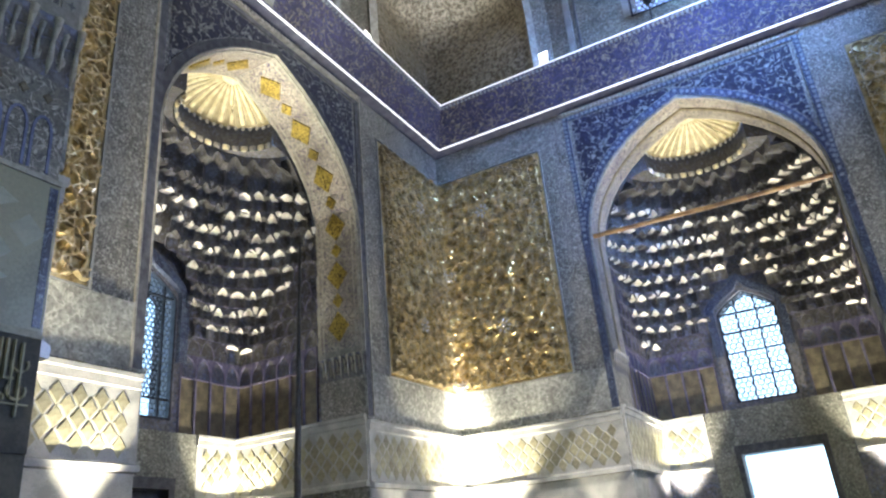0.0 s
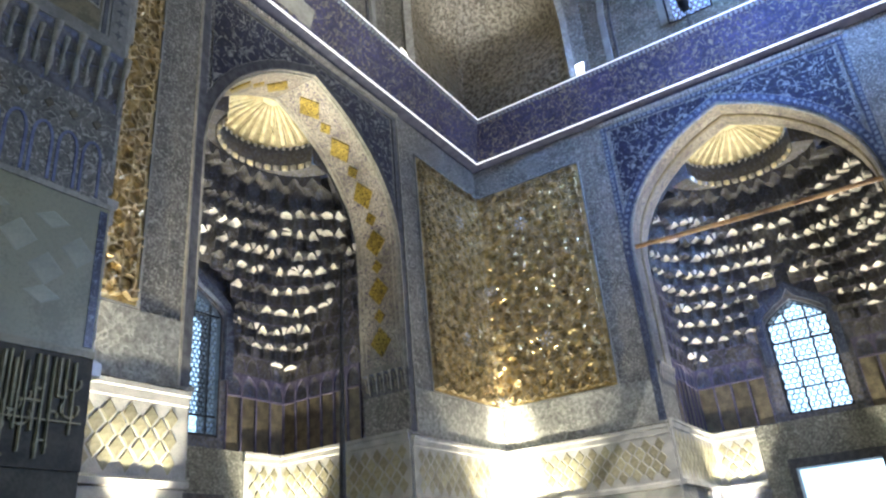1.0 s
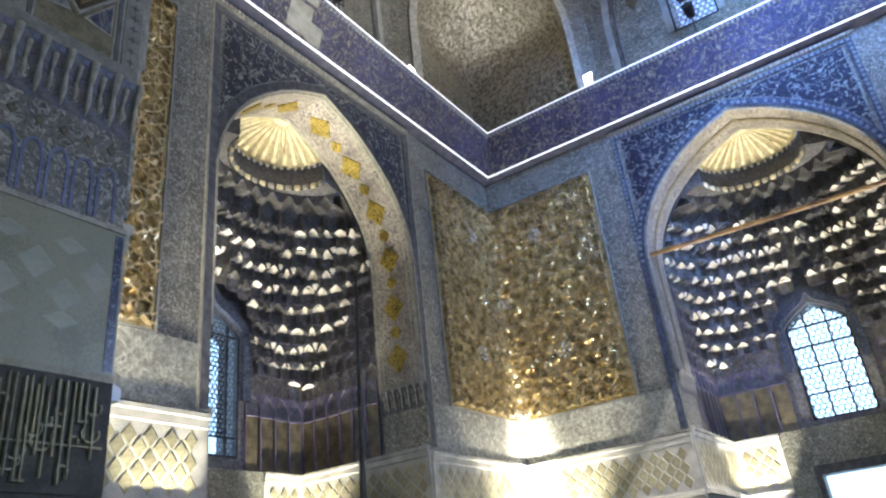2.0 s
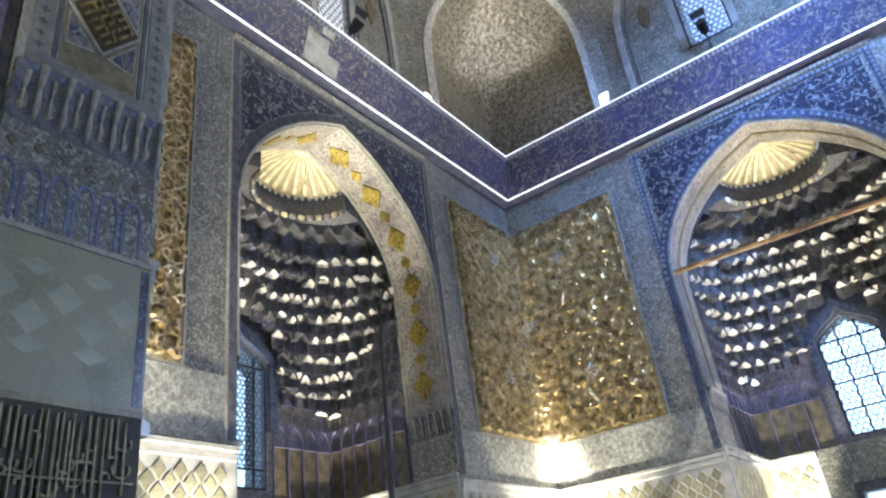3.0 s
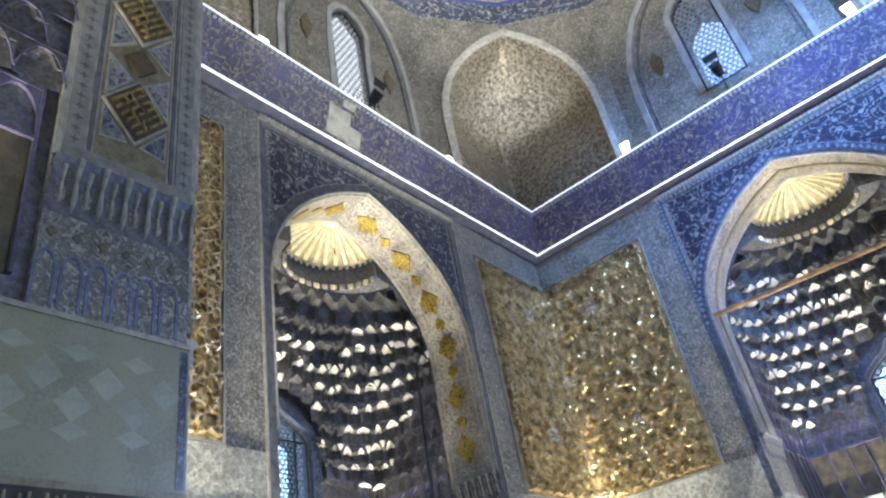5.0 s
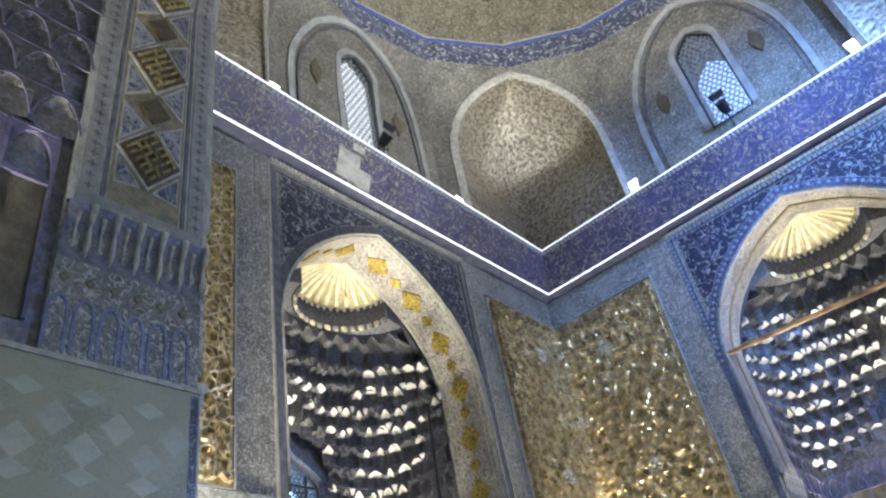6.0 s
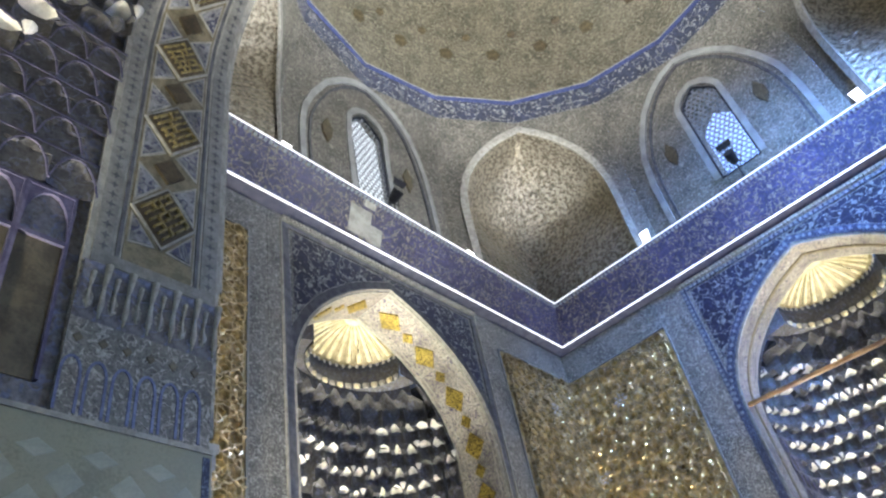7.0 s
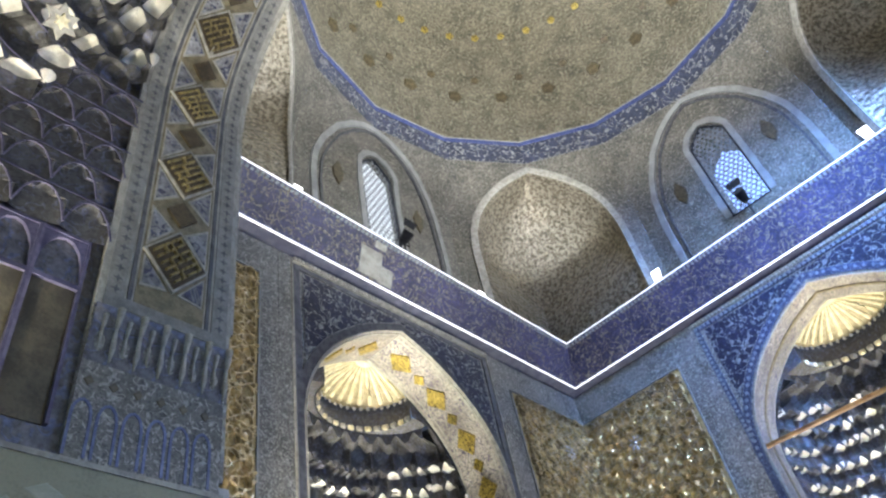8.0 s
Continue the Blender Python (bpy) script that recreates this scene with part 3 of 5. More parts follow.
def build_soffit(parent, foot, tag):
    c = soffit_curve(foot)
    total = c[-1][0]
    sof = part("arch_soffit", shared(("soffit", tag), lambda: soffit_band(c, 0.0, REVEAL + 0.012, 0.02, LINE, "arch_soffit")), parent, "painted underside of the arch with gilt lozenges")
    bands = ((0.03, 0.14, BORDER, "border_band"), (0.16, 0.185, SLATE, "border_line"), (REVEAL - 0.185, REVEAL - 0.16, SLATE, "border_line"), (REVEAL - 0.14, REVEAL - 0.03, BORDER, "border_band"))
    for n0, n1, mat, nm in bands if tag == "C" else ():
        part(nm, shared((nm, tag, n0), lambda: soffit_band(c, n0, n1, 0.027, mat, nm)), sof)
    for n0 in (0.085, REVEAL - 0.085) if tag == "C" else ():
        def flowers():
            g = Geo()
            s = 0.16
            while s < total - 0.12:
                for r0, r1 in ((0.036, 0.013),):
                    o = [(s + (r0 if q % 2 == 0 else r1) * math.cos(q * math.pi / 4), n0 + (r0 if q % 2 == 0 else r1) * math.sin(q * math.pi / 4)) for q in range(8)]
                    g.face(*[on_soffit(c, a, b, 0.031) for a, b in o])
                s += 0.085
            return g.mesh("flower_row", SLATE)
        tagged(part("flower_row", shared(("flowers", tag, n0), flowers), sof, "row of small dark flowers"), kind="stuff")
    for a, b in ((0.015, 0.10), (total - 0.10, total - 0.015)):
        part("foot_band", shared(("foot", tag, a), lambda: soffit_band(c, 0.03, REVEAL - 0.03, 0.0285, BORDER, "foot_band", 2, a, b)), sof)
    side = 0.20 if tag == "C" else 0.045
    if tag == "A":
        for n0 in (0.10, REVEAL - 0.125):
            part("border_line", shared(("fine", n0), lambda: soffit_band(c, n0, n0 + 0.022, 0.027, LINE, "border_line")), sof)
    part("strap_field", shared(("field", tag), lambda: soffit_band(c, side, REVEAL - side, 0.024, {"A": SPECKLE, "B": SPECKLE, "C": STRAP}[tag], "strap_field")), sof)
    mid, edge = REVEAL / 2, REVEAL / 2 - 0.215
    start, step = (0.55, 0.885) if tag == "C" else (0.49, 0.885)
    # south lozenges take the darker tone that has shade in it
    tile = SHADED_BROWN_TILE if tag == "C" else GOLD_TILE

    def plate(nm, corners, lift, mat, key):
        part(nm, shared((nm, tag) + key, lambda: soffit_plate(c, corners, lift, mat, nm)), sof)

    def tri(key, a, b, d):
        if tag != "C":
            return
        m = ((a[0] + b[0] + d[0]) / 3, (a[1] + b[1] + d[1]) / 3)
        inner = [(m[0] + (p[0] - m[0]) * 0.80, m[1] + (p[1] - m[1]) * 0.80) for p in (a, b, d)]
        plate("triangle_outline", [a, b, d], 0.028, LINE, key)
        plate("flower_triangle", inner, 0.032, BLUE_WHITE, key)
    if tag == "B":
        part("border_line", shared(("ridge", tag), lambda: soffit_band(c, mid - 0.035, mid + 0.035, 0.045, STRAP, "border_line")), sof, "dark brown ridge line")
    for f in (0, 1) if tag != "B" else ():
        for k in range(6):
            s = start + step * k
            sg = 1 if f == 0 else -1
            at = s if f == 0 else total - s
            big = [(at - 0.25 * sg, mid), (at, mid + 0.205), (at + 0.25 * sg, mid), (at, mid - 0.205)]
            if tag == "C":
                plate("lozenge_outline", [(at + (p - at) * 1.1, mid + (q - mid) * 1.1) for p, q in big], 0.042, LINE, (f, k))
            plate("large_lozenge", big, 0.046, tile, (f, k))
            if tag == "C":
                part("script", shared(("lozenge_script", f, k), lambda: lozenge_script(c, at, mid, sg, k)), sof, "gilt angular strokes")
            if k < 5:
                b = at + sg * step / 2
                plate("small_lozenge", [(b - 0.125 * sg, mid), (b, mid + 0.11), (b + 0.125 * sg, mid), (b, mid - 0.11)], 0.044, tile, (f, k))
                for e in (-1, 1):
                    for q, (p0, p1) in enumerate(((at + 0.04 * sg, b - 0.02 * sg), (b + 0.02 * sg, at + sg * (step - 0.04)))):
                        # a triangle on either side of the small lozenge, its long edge on the border
                        tip = at + 0.27 * sg if q == 0 else at + sg * (step - 0.27)
                        tri((f, k, e, q), (p0, mid + e * edge), (p1, mid + e * edge), (tip, mid + e * 0.035))
            if k == 0:
                for e in (-1, 1):
                    tri((f, k, e, 9), (at - 0.04 * sg, mid + e * edge), (at - 0.30 * sg, mid + e * edge), (at - 0.27 * sg, mid + e * 0.035))
    return sof


# ---- muqarnas vault of a bay ----
Z_BASE, Z_RIM = 5.28, 8.5
TIERS = (5.28, 5.58, 5.88, 6.18, 6.49, 6.80, 7.10, 7.40, 7.70, 8.00, 8.50)
TIER_COUNTS = (26, 26, 26, 25, 25, 24, 23, 21, 19, 11)


def vault_path(z, count, shift=0.0):
    """Plan of the vault at height z: a rectangle whose back corners are rounded more and more; count points by length."""
    q = min(1.0, max(0.0, (z - Z_BASE) / (Z_RIM - Z_BASE)))
    a = min(2.03, arch_w(z) - 0.02) - 0.10 * q ** 2
    b = 1.74 - 0.89 * q ** 1.8
    r = 2.4 * q ** 0.85
    ra, rb = max(0.02, min(a, r)), max(0.02, min(b, r))
    half = [(a, (b - rb) * k / 40) for k in range(40)]
    half += [(a - ra + ra * math.cos(t), b - rb + rb * math.sin(t)) for t in (math.pi / 2 * k / 60 for k in range(60))]
    half += [((a - ra) * (1 - k / 40), b) for k in range(41)]
    pts = half + [(-u, v) for u, v in reversed(half[:-1])]
    pts = [(u, W + REVEAL + v) for u, v in pts]
    run = [0.0]
    for c, d in zip(pts, pts[1:]):
        run.append(run[-1] + math.hypot(d[0] - c[0], d[1] - c[1]))
    out, j, m = [], 0, len(pts) - 1
    for k in range(count + 1):
        s = min(max((k + shift) / count, 0.0), 1.0) * run[-1]
        while j < m - 1 and run[j + 1] < s:
            j += 1
        f = (s - run[j]) / max(1e-9, run[j + 1] - run[j])
        out.append((pts[j][0] + (pts[j + 1][0] - pts[j][0]) * f, pts[j][1] + (pts[j + 1][1] - pts[j][1]) * f))
    return out


def lerp2(a, b, t):
    return (a[0] + (b[0] - a[0]) * t, a[1] + (b[1] - a[1]) * t)


def cell_meshes(lo, hi, z0, z1, inset, spring, deep):
    """One niche: a hollow wall over lo, and a pointed half dome that leans out to the edge hi above it."""
    body, hood = Geo(), Geo()
    n = 10
    mid = lerp2(lo[0], lo[1], 0.5)
    out = Vector((mid[0] * 0.8, mid[1] - W - REVEAL + 0.15)).normalized()
    zs, zt = z0 + (z1 - z0) * spring, z1 - (z1 - z0) * 0.06

    def wall(s, t):
        p = lerp2(lerp2(lo[0], lo[1], s), lerp2(hi[0], hi[1], s), 0.12 * t)
        d = deep * (4 * s * (1 - s)) ** 0.7
        return (p[0] + out.x * d, p[1] + out.y * d)

    def rim(s):
        x = min(1.0, abs(2 * s - 1) / (1 - 2 * inset)) if inset < 0.5 else 1.0
        return zs + (zt - zs) * (1 - x ** 1.7)
    body.grid([[(*wall(i / n, t), z0 + (zs - z0) * t) for i in range(n + 1)] for t in (0.0, 0.5, 1.0)])
    front = [lerp2(hi[0], hi[1], i / n) for i in range(n + 1)]
    rows = []
    for v in range(6):
        t = v / 5
        row = []
        for i in range(n + 1):
            s = i / n
            w = wall(s, 1.0)
            p = lerp2(w, front[i], 1 - math.cos(t * math.pi / 2))
            row.append((p[0], p[1], zs + (rim(s) - zs) * math.sin(t * math.pi / 2)))
        rows.append(row)
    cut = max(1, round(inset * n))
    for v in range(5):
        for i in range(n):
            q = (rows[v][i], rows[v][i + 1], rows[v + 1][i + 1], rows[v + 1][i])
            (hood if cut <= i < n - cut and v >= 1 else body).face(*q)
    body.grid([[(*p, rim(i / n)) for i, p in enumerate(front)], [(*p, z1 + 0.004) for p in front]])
    return body, hood


def pendant(g, at, z, r, h):
    """A small cup hanging at the corner of a cell."""
    n = 8
    rows = [[(at[0] + r * f * math.cos(2 * math.pi * k / n), at[1] + r * f * math.sin(2 * math.pi * k / n), z - h * d) for k in range(n)]
            for f, d in ((1.15, 0.0), (1.0, 0.25), (0.70, 0.60), (0.36, 0.88), (0.02, 1.0))]
    g.grid(rows, close=True)


def build_vault(parent, window, star=False):
    tiers, zs = len(TIER_COUNTS), TIERS
    rnd = random.Random(4)
    vault = tagged(new("muqarnas_vault", shared("vault_back", vault_back_mesh)), "stalactite vault of dark painted cells, some hoods coloured cream as if uplit", "vault", group="bay vaults")
    vault.matrix_world = parent.matrix_basis.copy()
    win = window_w((window[0], window[1], window[2] + 0.26, window[3] + 0.12))
    for k in range(tiers):
        n = TIER_COUNTS[k]
        shift = 0.5 if k % 2 else 0.0
        a, b = vault_path(zs[k], n, shift), vault_path(zs[k + 1], n, shift)
        for i in range(n - (1 if shift else 0)):
            lo, hi = (a[i], a[i + 1]), (b[i], b[i + 1])
            width = math.hypot(lo[1][0] - lo[0][0], lo[1][1] - lo[0][1])
            mu = (lo[0][0] + lo[1][0]) / 2
            near_back = (lo[0][1] + lo[1][1]) / 2 > W + DEPTH - 0.45
            if near_back and abs(mu) < max(win(zs[k]), win(zs[k + 1])) + width / 2:
                continue
            shift_u, shift_v = (hi[0][0] + hi[1][0] - lo[0][0] - lo[1][0]) / 2, (hi[0][1] + hi[1][1] - lo[0][1] - lo[1][1]) / 2
            lean = abs(shift_u * (lo[1][1] - lo[0][1]) - shift_v * (lo[1][0] - lo[0][0])) / max(1e-6, width)
            flat = lean < 0.03
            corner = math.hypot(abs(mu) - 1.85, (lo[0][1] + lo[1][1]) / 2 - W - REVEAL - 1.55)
            key = ("cell", k, i)
            if (key, 0) not in MESHES:
                tall = k == tiers - 1
                inset, spring = (0.16, 0.62) if tall else rnd.choice(((0.10, 0.76), (0.20, 0.56), (0.20, 0.68), (0.30, 0.62), (0.10, 0.66), (0.30, 0.74)))
                drop = 0.0 if flat or tall else rnd.uniform(-0.05, 0.05)
                body, hood = cell_meshes(lo, hi, zs[k] + drop, zs[k + 1] + drop, inset, spring, 0.03 if flat else min(0.20 if tall else 0.10, width * 0.42))
                # cream hoods gather by the back corners: uplight put into the colour
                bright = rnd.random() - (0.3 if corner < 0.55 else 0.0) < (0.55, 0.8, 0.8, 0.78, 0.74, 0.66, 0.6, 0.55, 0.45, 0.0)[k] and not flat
                if not flat and not tall and rnd.random() < 0.5:
                    pendant(body if rnd.random() < 0.45 else hood, hi[0], zs[k + 1] + drop, rnd.uniform(0.030, 0.052), rnd.uniform(0.08, 0.13))
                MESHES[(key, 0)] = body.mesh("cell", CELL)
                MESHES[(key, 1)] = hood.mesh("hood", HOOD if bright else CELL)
            c = part("cell", MESHES[(key, 0)], vault)
            part("hood", MESHES[(key, 1)], c, "" if MESHES[(key, 1)].materials[0] == CELL else "cream hood with uplight put into its colour")
            if flat:
                def rib():
                    g = Geo()
                    h = zs[k + 1] - zs[k]
                    pts = []
                    for s in range(9):
                        p = lerp2(lo[0], lo[1], s / 8)
                        v = Vector((-p[0] * 0.6, W + REVEAL - 0.2 - p[1])).normalized() * 0.012
                        pts.append((p[0] + v.x, p[1] + v.y, zs[k] + h * (0.10 + 0.80 * math.sin(math.pi * s / 8) ** 0.6)))
                    g.tube(pts, 0.0075, 4)
                    return g.mesh("cell_outline", RIB)
                part("cell_outline", shared(("cellrib", k, i), rib), c)
    # thin lilac edges along each tier
    for k in range(1, tiers + 1):
        runs, run = [], []
        for u, y in vault_path(zs[k], 60) + [(0.0, 0.0)]:
            if (y > W + DEPTH - 0.45 and abs(u) < win(zs[k]) + 0.05) or y < 1:
                if len(run) > 1:
                    runs.append(run)
                run = []
            else:
                run.append((u, y - 0.012, zs[k]))
        if k > 5:
            continue
        for q, run in enumerate(runs):
            def edge():
                g = Geo()
                g.tube(run, 0.008, 4)
                return g.mesh("tier_edge", RIB)
            part("tier_edge", shared(("edge", window, k, q), edge), vault)
    part("neck", shared("neck", collar_back_mesh), vault)
    ring = [neck_point(math.pi * i / 18) for i in range(19)]
    for i in range(18):
        part("scallop", shared(("scallop", i), lambda: scallop_mesh(ring[i], ring[i + 1], i % 2)), vault)
    for s in ((1,) if star else ()):
        o = part("star", shared("star", lambda: star_mesh(0.135, 0.012, LINE)), vault, "cream six-pointed star plate")
        o.matrix_local = Matrix.Translation((s * 1.72, 6.67, 6.72)) @ Vector((-s * 0.8, -0.35, -0.75)).to_track_quat("Z", "Y").to_matrix().to_4x4()
        q = part("star_core", shared("star_core", lambda: star_mesh(0.06, 0.012, FANM)), o, "gilt core")
        q.location = (0, 0, 0.014)
    fan = part("shell", shared("shell", shell_mesh), vault, "gilded fluted half shell")
    for k in range(22):
        def knob():
            g = Geo()
            p = shell_point(math.pi * (k + 0.5) / 22, 1.0) + Vector((0, -0.02, -0.015))
            d = Vector((p.x, p.y - W - REVEAL, 0)).normalized() * 0.045
            t = Vector((-d.y, d.x, 0)) * 0.8
            top = p + Vector((0, 0, 0.05))
            g.face(p - t, p + Vector((0, 0, -0.05)) - d * 0.6, top)
            g.face(p + Vector((0, 0, -0.05)) - d * 0.6, p + t, top)
            g.face(p - t, p + d * 0.2 + Vector((0, 0, -0.03)), p + t, p + Vector((0, 0, -0.05)) - d * 0.6)
            return g.mesh("rim_leaf", HOOD)
        part("rim_leaf", shared(("knob", k), knob), fan, "white leaf on the rim")
    def hub():
        g = Geo()
        g.grid([[shell_point(math.pi * j / 16, r) + Vector((0, 0, -h)) for j in range(17)] for r, h in ((0.0, 0.03), (0.10, 0.028), (0.17, 0.018), (0.19, 0.0))])
        return g.mesh("hub", FANM, smooth=True)
    part("hub", shared("hub", hub), fan)
    for k in range(13):
        part("rib", shared(("rib", k), lambda: shell_rib(k)), fan)
    return vault


def neck_point(t, grow=0.0):
    """Plan of the round neck under the shell."""
    return ((0.93 + grow) * math.cos(t), W + REVEAL + 0.04 + (0.80 + grow) * math.sin(t))


def vault_back_mesh():
    """Rough masonry behind the cells, so that no gap shows the outside, and the slope from the top tier to the neck."""
    g = Geo()
    rows = []
    for k in range(12):
        z = 6.95 + (Z_RIM - 6.95) * k / 11
        rows.append([(u * 1.10, W + REVEAL + (y - W - REVEAL) * 1.10 + 0.10, z + 0.03) for u, y in vault_path(z, 40)])
    g.grid(rows)
    g.grid([[(u, y, Z_RIM) for u, y in vault_path(Z_RIM, 40)], [(*neck_point(math.pi * k / 40), Z_RIM + 0.05) for k in range(41)]])
    edge = [(arch_w(z) + 0.03, z) for z in (7.15 + (ARCH_TOP - 7.2) * k / 20 for k in range(21))]
    for s in (-1, 1):
        g.grid([[(s * w, W + REVEAL + 0.02, z), (s * (vault_path(z, 2)[0][0] if z < Z_RIM else min(w, 0.93)), W + REVEAL + 0.02, z)] for w, z in edge])
    return g.mesh("vault", CELL)


def star_mesh(r, thick, material):
    g = Geo()
    o = [(r * (1 if k % 2 == 0 else 0.56) * math.cos(math.pi * k / 6), r * (1 if k % 2 == 0 else 0.56) * math.sin(math.pi * k / 6), 0) for k in range(12)]
    g.slab([(x * 0.93, y * 0.93, thick) for x, y, z in o], o)
    return g.mesh("star", material)


def scallop_mesh(a, b, wide):
    """One small white scallop between the plan points a and b, hanging under the neck."""
    g = Geo()
    rows = []
    for z, d in ((8.47, 0.05), (8.495, 0.08), (8.55, 0.085), (8.585, 0.03)):
        row = []
        for i in range(5):
            s = 0.12 + 0.76 * i / 4
            p = lerp2(a, b, s)
            v = Vector((-p[0], W + REVEAL - 0.1 - p[1])).normalized()
            e = d * math.sin(math.pi * (i + 0.6) / 5.2)
            row.append((p[0] + v.x * e, p[1] + v.y * e, z + (0.04 if i in (0, 4) and z < 8.5 else 0)))
        rows.append(row)
    g.grid(rows)
    return g.mesh("scallop", FANM if wide else LINE)


def collar_back_mesh():
    g = Geo()
    g.grid([[(*neck_point(math.pi * k / 40, d), z) for k in range(41)] for z, d in ((8.50, 0.0), (8.74, 0.02), (9.02, 0.05))])
    return g.mesh("neck", CELL)


def shell_point(t, r):
    """Point of the half shell: t round its rim, r from the tip (0) to the rim (1)."""
    return Vector((0.90 * r * math.cos(t), W + REVEAL + 0.045 + 0.78 * r * math.sin(t), 8.93 + 0.43 * (1 - r ** 1.7)))


def shell_mesh():
    g = Geo()
    rows = []
    for j in range(11):
        r = j / 10
        rows.append([shell_point(math.pi * k / 52, r) + Vector((0, 0, 0.03 * r * abs(math.sin(13 * math.pi * k / 52)))) for k in range(53)])
    g.grid(rows)
    return g.mesh("shell", SHELL, smooth=True)


def shell_rib(k):
    g = Geo()
    t = math.pi * (k + 0.5) / 13
    g.tube([shell_point(t, r) + Vector((0, 0, 0.006)) for r in (0.12, 0.35, 0.6, 0.8, 0.94)], [0.012, 0.024, 0.036, 0.044, 0.048], 6)
    return g.mesh("rib", FANM, smooth=True)


# ---- bays ----
def bay_wall_mesh(win):
    g = Geo()
    half = 2.09
    y = W + DEPTH
    foot, spring, tip, hw = win
    ww = window_w(win)

    def w(z):
        return DOOR[1] if z < DOOR[0] else ww(z)
    zs = [0, DOOR[0], foot, spring] + [spring + (tip - spring) * k / 10 for k in range(1, 11)] + [9.4]
    opened(g, half, zs, w, y)
    opened(g, half + 0.01, zs, w, y + 0.45)
    reveal(g, [0, DOOR[0]], w, y, y + 0.45)
    reveal(g, zs[2:-1], w, y, y + 0.45)
    g.face((-DOOR[1], y, DOOR[0]), (DOOR[1], y, DOOR[0]), (DOOR[1], y + .45, DOOR[0]), (-DOOR[1], y + .45, DOOR[0]))
    g.face((-hw, y, foot), (hw, y, foot), (hw, y + .45, foot), (-hw, y + .45, foot))
    for s in (-1, 1):
        x = s * half
        g.box((min(x, x + s * .5), W + REVEAL + 0.004, 0), (max(x, x + s * .5), y + 0.6, 9.4))
    return g.mesh("bay_wall", JAMB)


def panel_mesh(w, z0, z1):
    """Tall recessed panel between raised edges, with a small arched field over it. Front towards -y, foot at z0."""
    g = Geo()
    e, d = 0.018, 0.03
    zm = z0 + (z1 - z0) * 0.70
    for a, b in ((0, e), (w - e, w)):
        g.box((a, -d, z0), (b, 0, z1))
    g.box((e, -d, zm - 0.015), (w - e, 0, zm + 0.015))
    g.box((e, -d, z1 - 0.02), (w - e, 0, z1))
    n = 8
    arc = [(w / 2 - (w / 2 - e) * math.cos(math.pi * k / n), zm + 0.015 + (z1 - 0.05 - zm) * math.sin(math.pi * k / n) ** 0.8) for k in range(n + 1)]
    for (u0, a), (u1, b) in zip(arc, arc[1:]):
        g.slab([(u0, -d * .8, a), (u1, -d * .8, b), (u1, -d * .8, z1 - .02), (u0, -d * .8, z1 - .02)], [(u0, 0, a), (u1, 0, b), (u1, 0, z1 - .02), (u0, 0, z1 - .02)])
    return g.mesh("panel_frame", RIB)


def field_mesh(w, z0, z1):
    g = Geo()
    zm = z0 + (z1 - z0) * 0.70
    g.box((0.022, -0.008, z0), (w - 0.022, 0.0, zm - 0.015))
    return g.mesh("panel_field", AMBER)


def build_window(parent, win, style):
    foot, spring, tip, hw = win
    y = W + DEPTH + (0.12 if style == "B" else 0.045)
    w = window_w(win)
    root = tagged(new("window_" + {"B": "1", "A": "2"}[style], shared(("wframe", style), lambda: window_frame_mesh(win, y))), "pointed arched window with dark iron bars and lattice", "window", kind="structure")
    root.matrix_world = parent.matrix_basis.copy()
    pane = part("pane", shared(("pane", style), lambda: pane_mesh(win, y + 0.06)), root, "bright glass")
    pane.visible_shadow = False
    for k, x in enumerate((-hw / 3, hw / 3) if style == "B" else (-hw * 0.66, hw * 0.66)):
        def bar():
            g = Geo()
            top = spring + (tip - spring) * (1 - abs(x) / hw) ** (1 / 1.35)
            g.box((x - 0.016, y - 0.02, foot), (x + 0.016, y + 0.02, top))
            return g.mesh("bar", IRON)
        part("bar", shared(("bar", style, k), bar), root)
    levels = (0.27, 0.55, 0.78, 1.0) if style == "B" else (0.16, 1.0)
    for k, q in enumerate(levels):
        z = foot + (spring - foot) * q
        def cross():
            g = Geo()
            g.box((-w(z), y - 0.018, z - 0.015), (w(z), y + 0.018, z + 0.015))
            return g.mesh("crossbar", IRON)
        part("crossbar", shared(("cross", style, k), cross), root)
    part("lattice", shared(("lattice", style), lambda: lattice_mesh(win, y + 0.03, 0.11 if style == "B" else 0.085, style, 0.27 if style == "B" else 0.17)), root, "fine lattice of small openings")


def pane_mesh(win, y):
    g = Geo()
    foot, spring, tip, hw = win
    w = window_w(win)
    zs = [foot, spring] + [spring + (tip - spring) * k / 8 for k in range(1, 9)]
    for a, b in zip(zs, zs[1:]):
        g.face((-w(a), y, a), (w(a), y, a), (w(b - 1e-6), y, b), (-w(b - 1e-6), y, b))
    return g.mesh("pane", GLASS)


def window_frame_mesh(win, y):
    g = Geo()
    foot, spring, tip, hw = win
    w = window_w(win)
    zs = [foot, spring] + [spring + (tip - spring) * k / 10 for k in range(1, 11)]
    for a, b in zip(zs, zs[1:]):
        for s in (-1, 1):
            wa, wb = w(a), w(b - 1e-6)
            ia, ib = max(0, wa - 0.04), max(0, wb - 0.04)
            g.slab([(s * wa, y - .04, a), (s * wb, y - .04, b), (s * ib, y - .04, b), (s * ia, y - .04, a)],
                   [(s * wa, y + .04, a), (s * wb, y + .04, b), (s * ib, y + .04, b), (s * ia, y + .04, a)])
    g.box((-hw, y - .04, foot), (hw, y + .04, foot + 0.04))
    return g.mesh("window_frame", IRON)


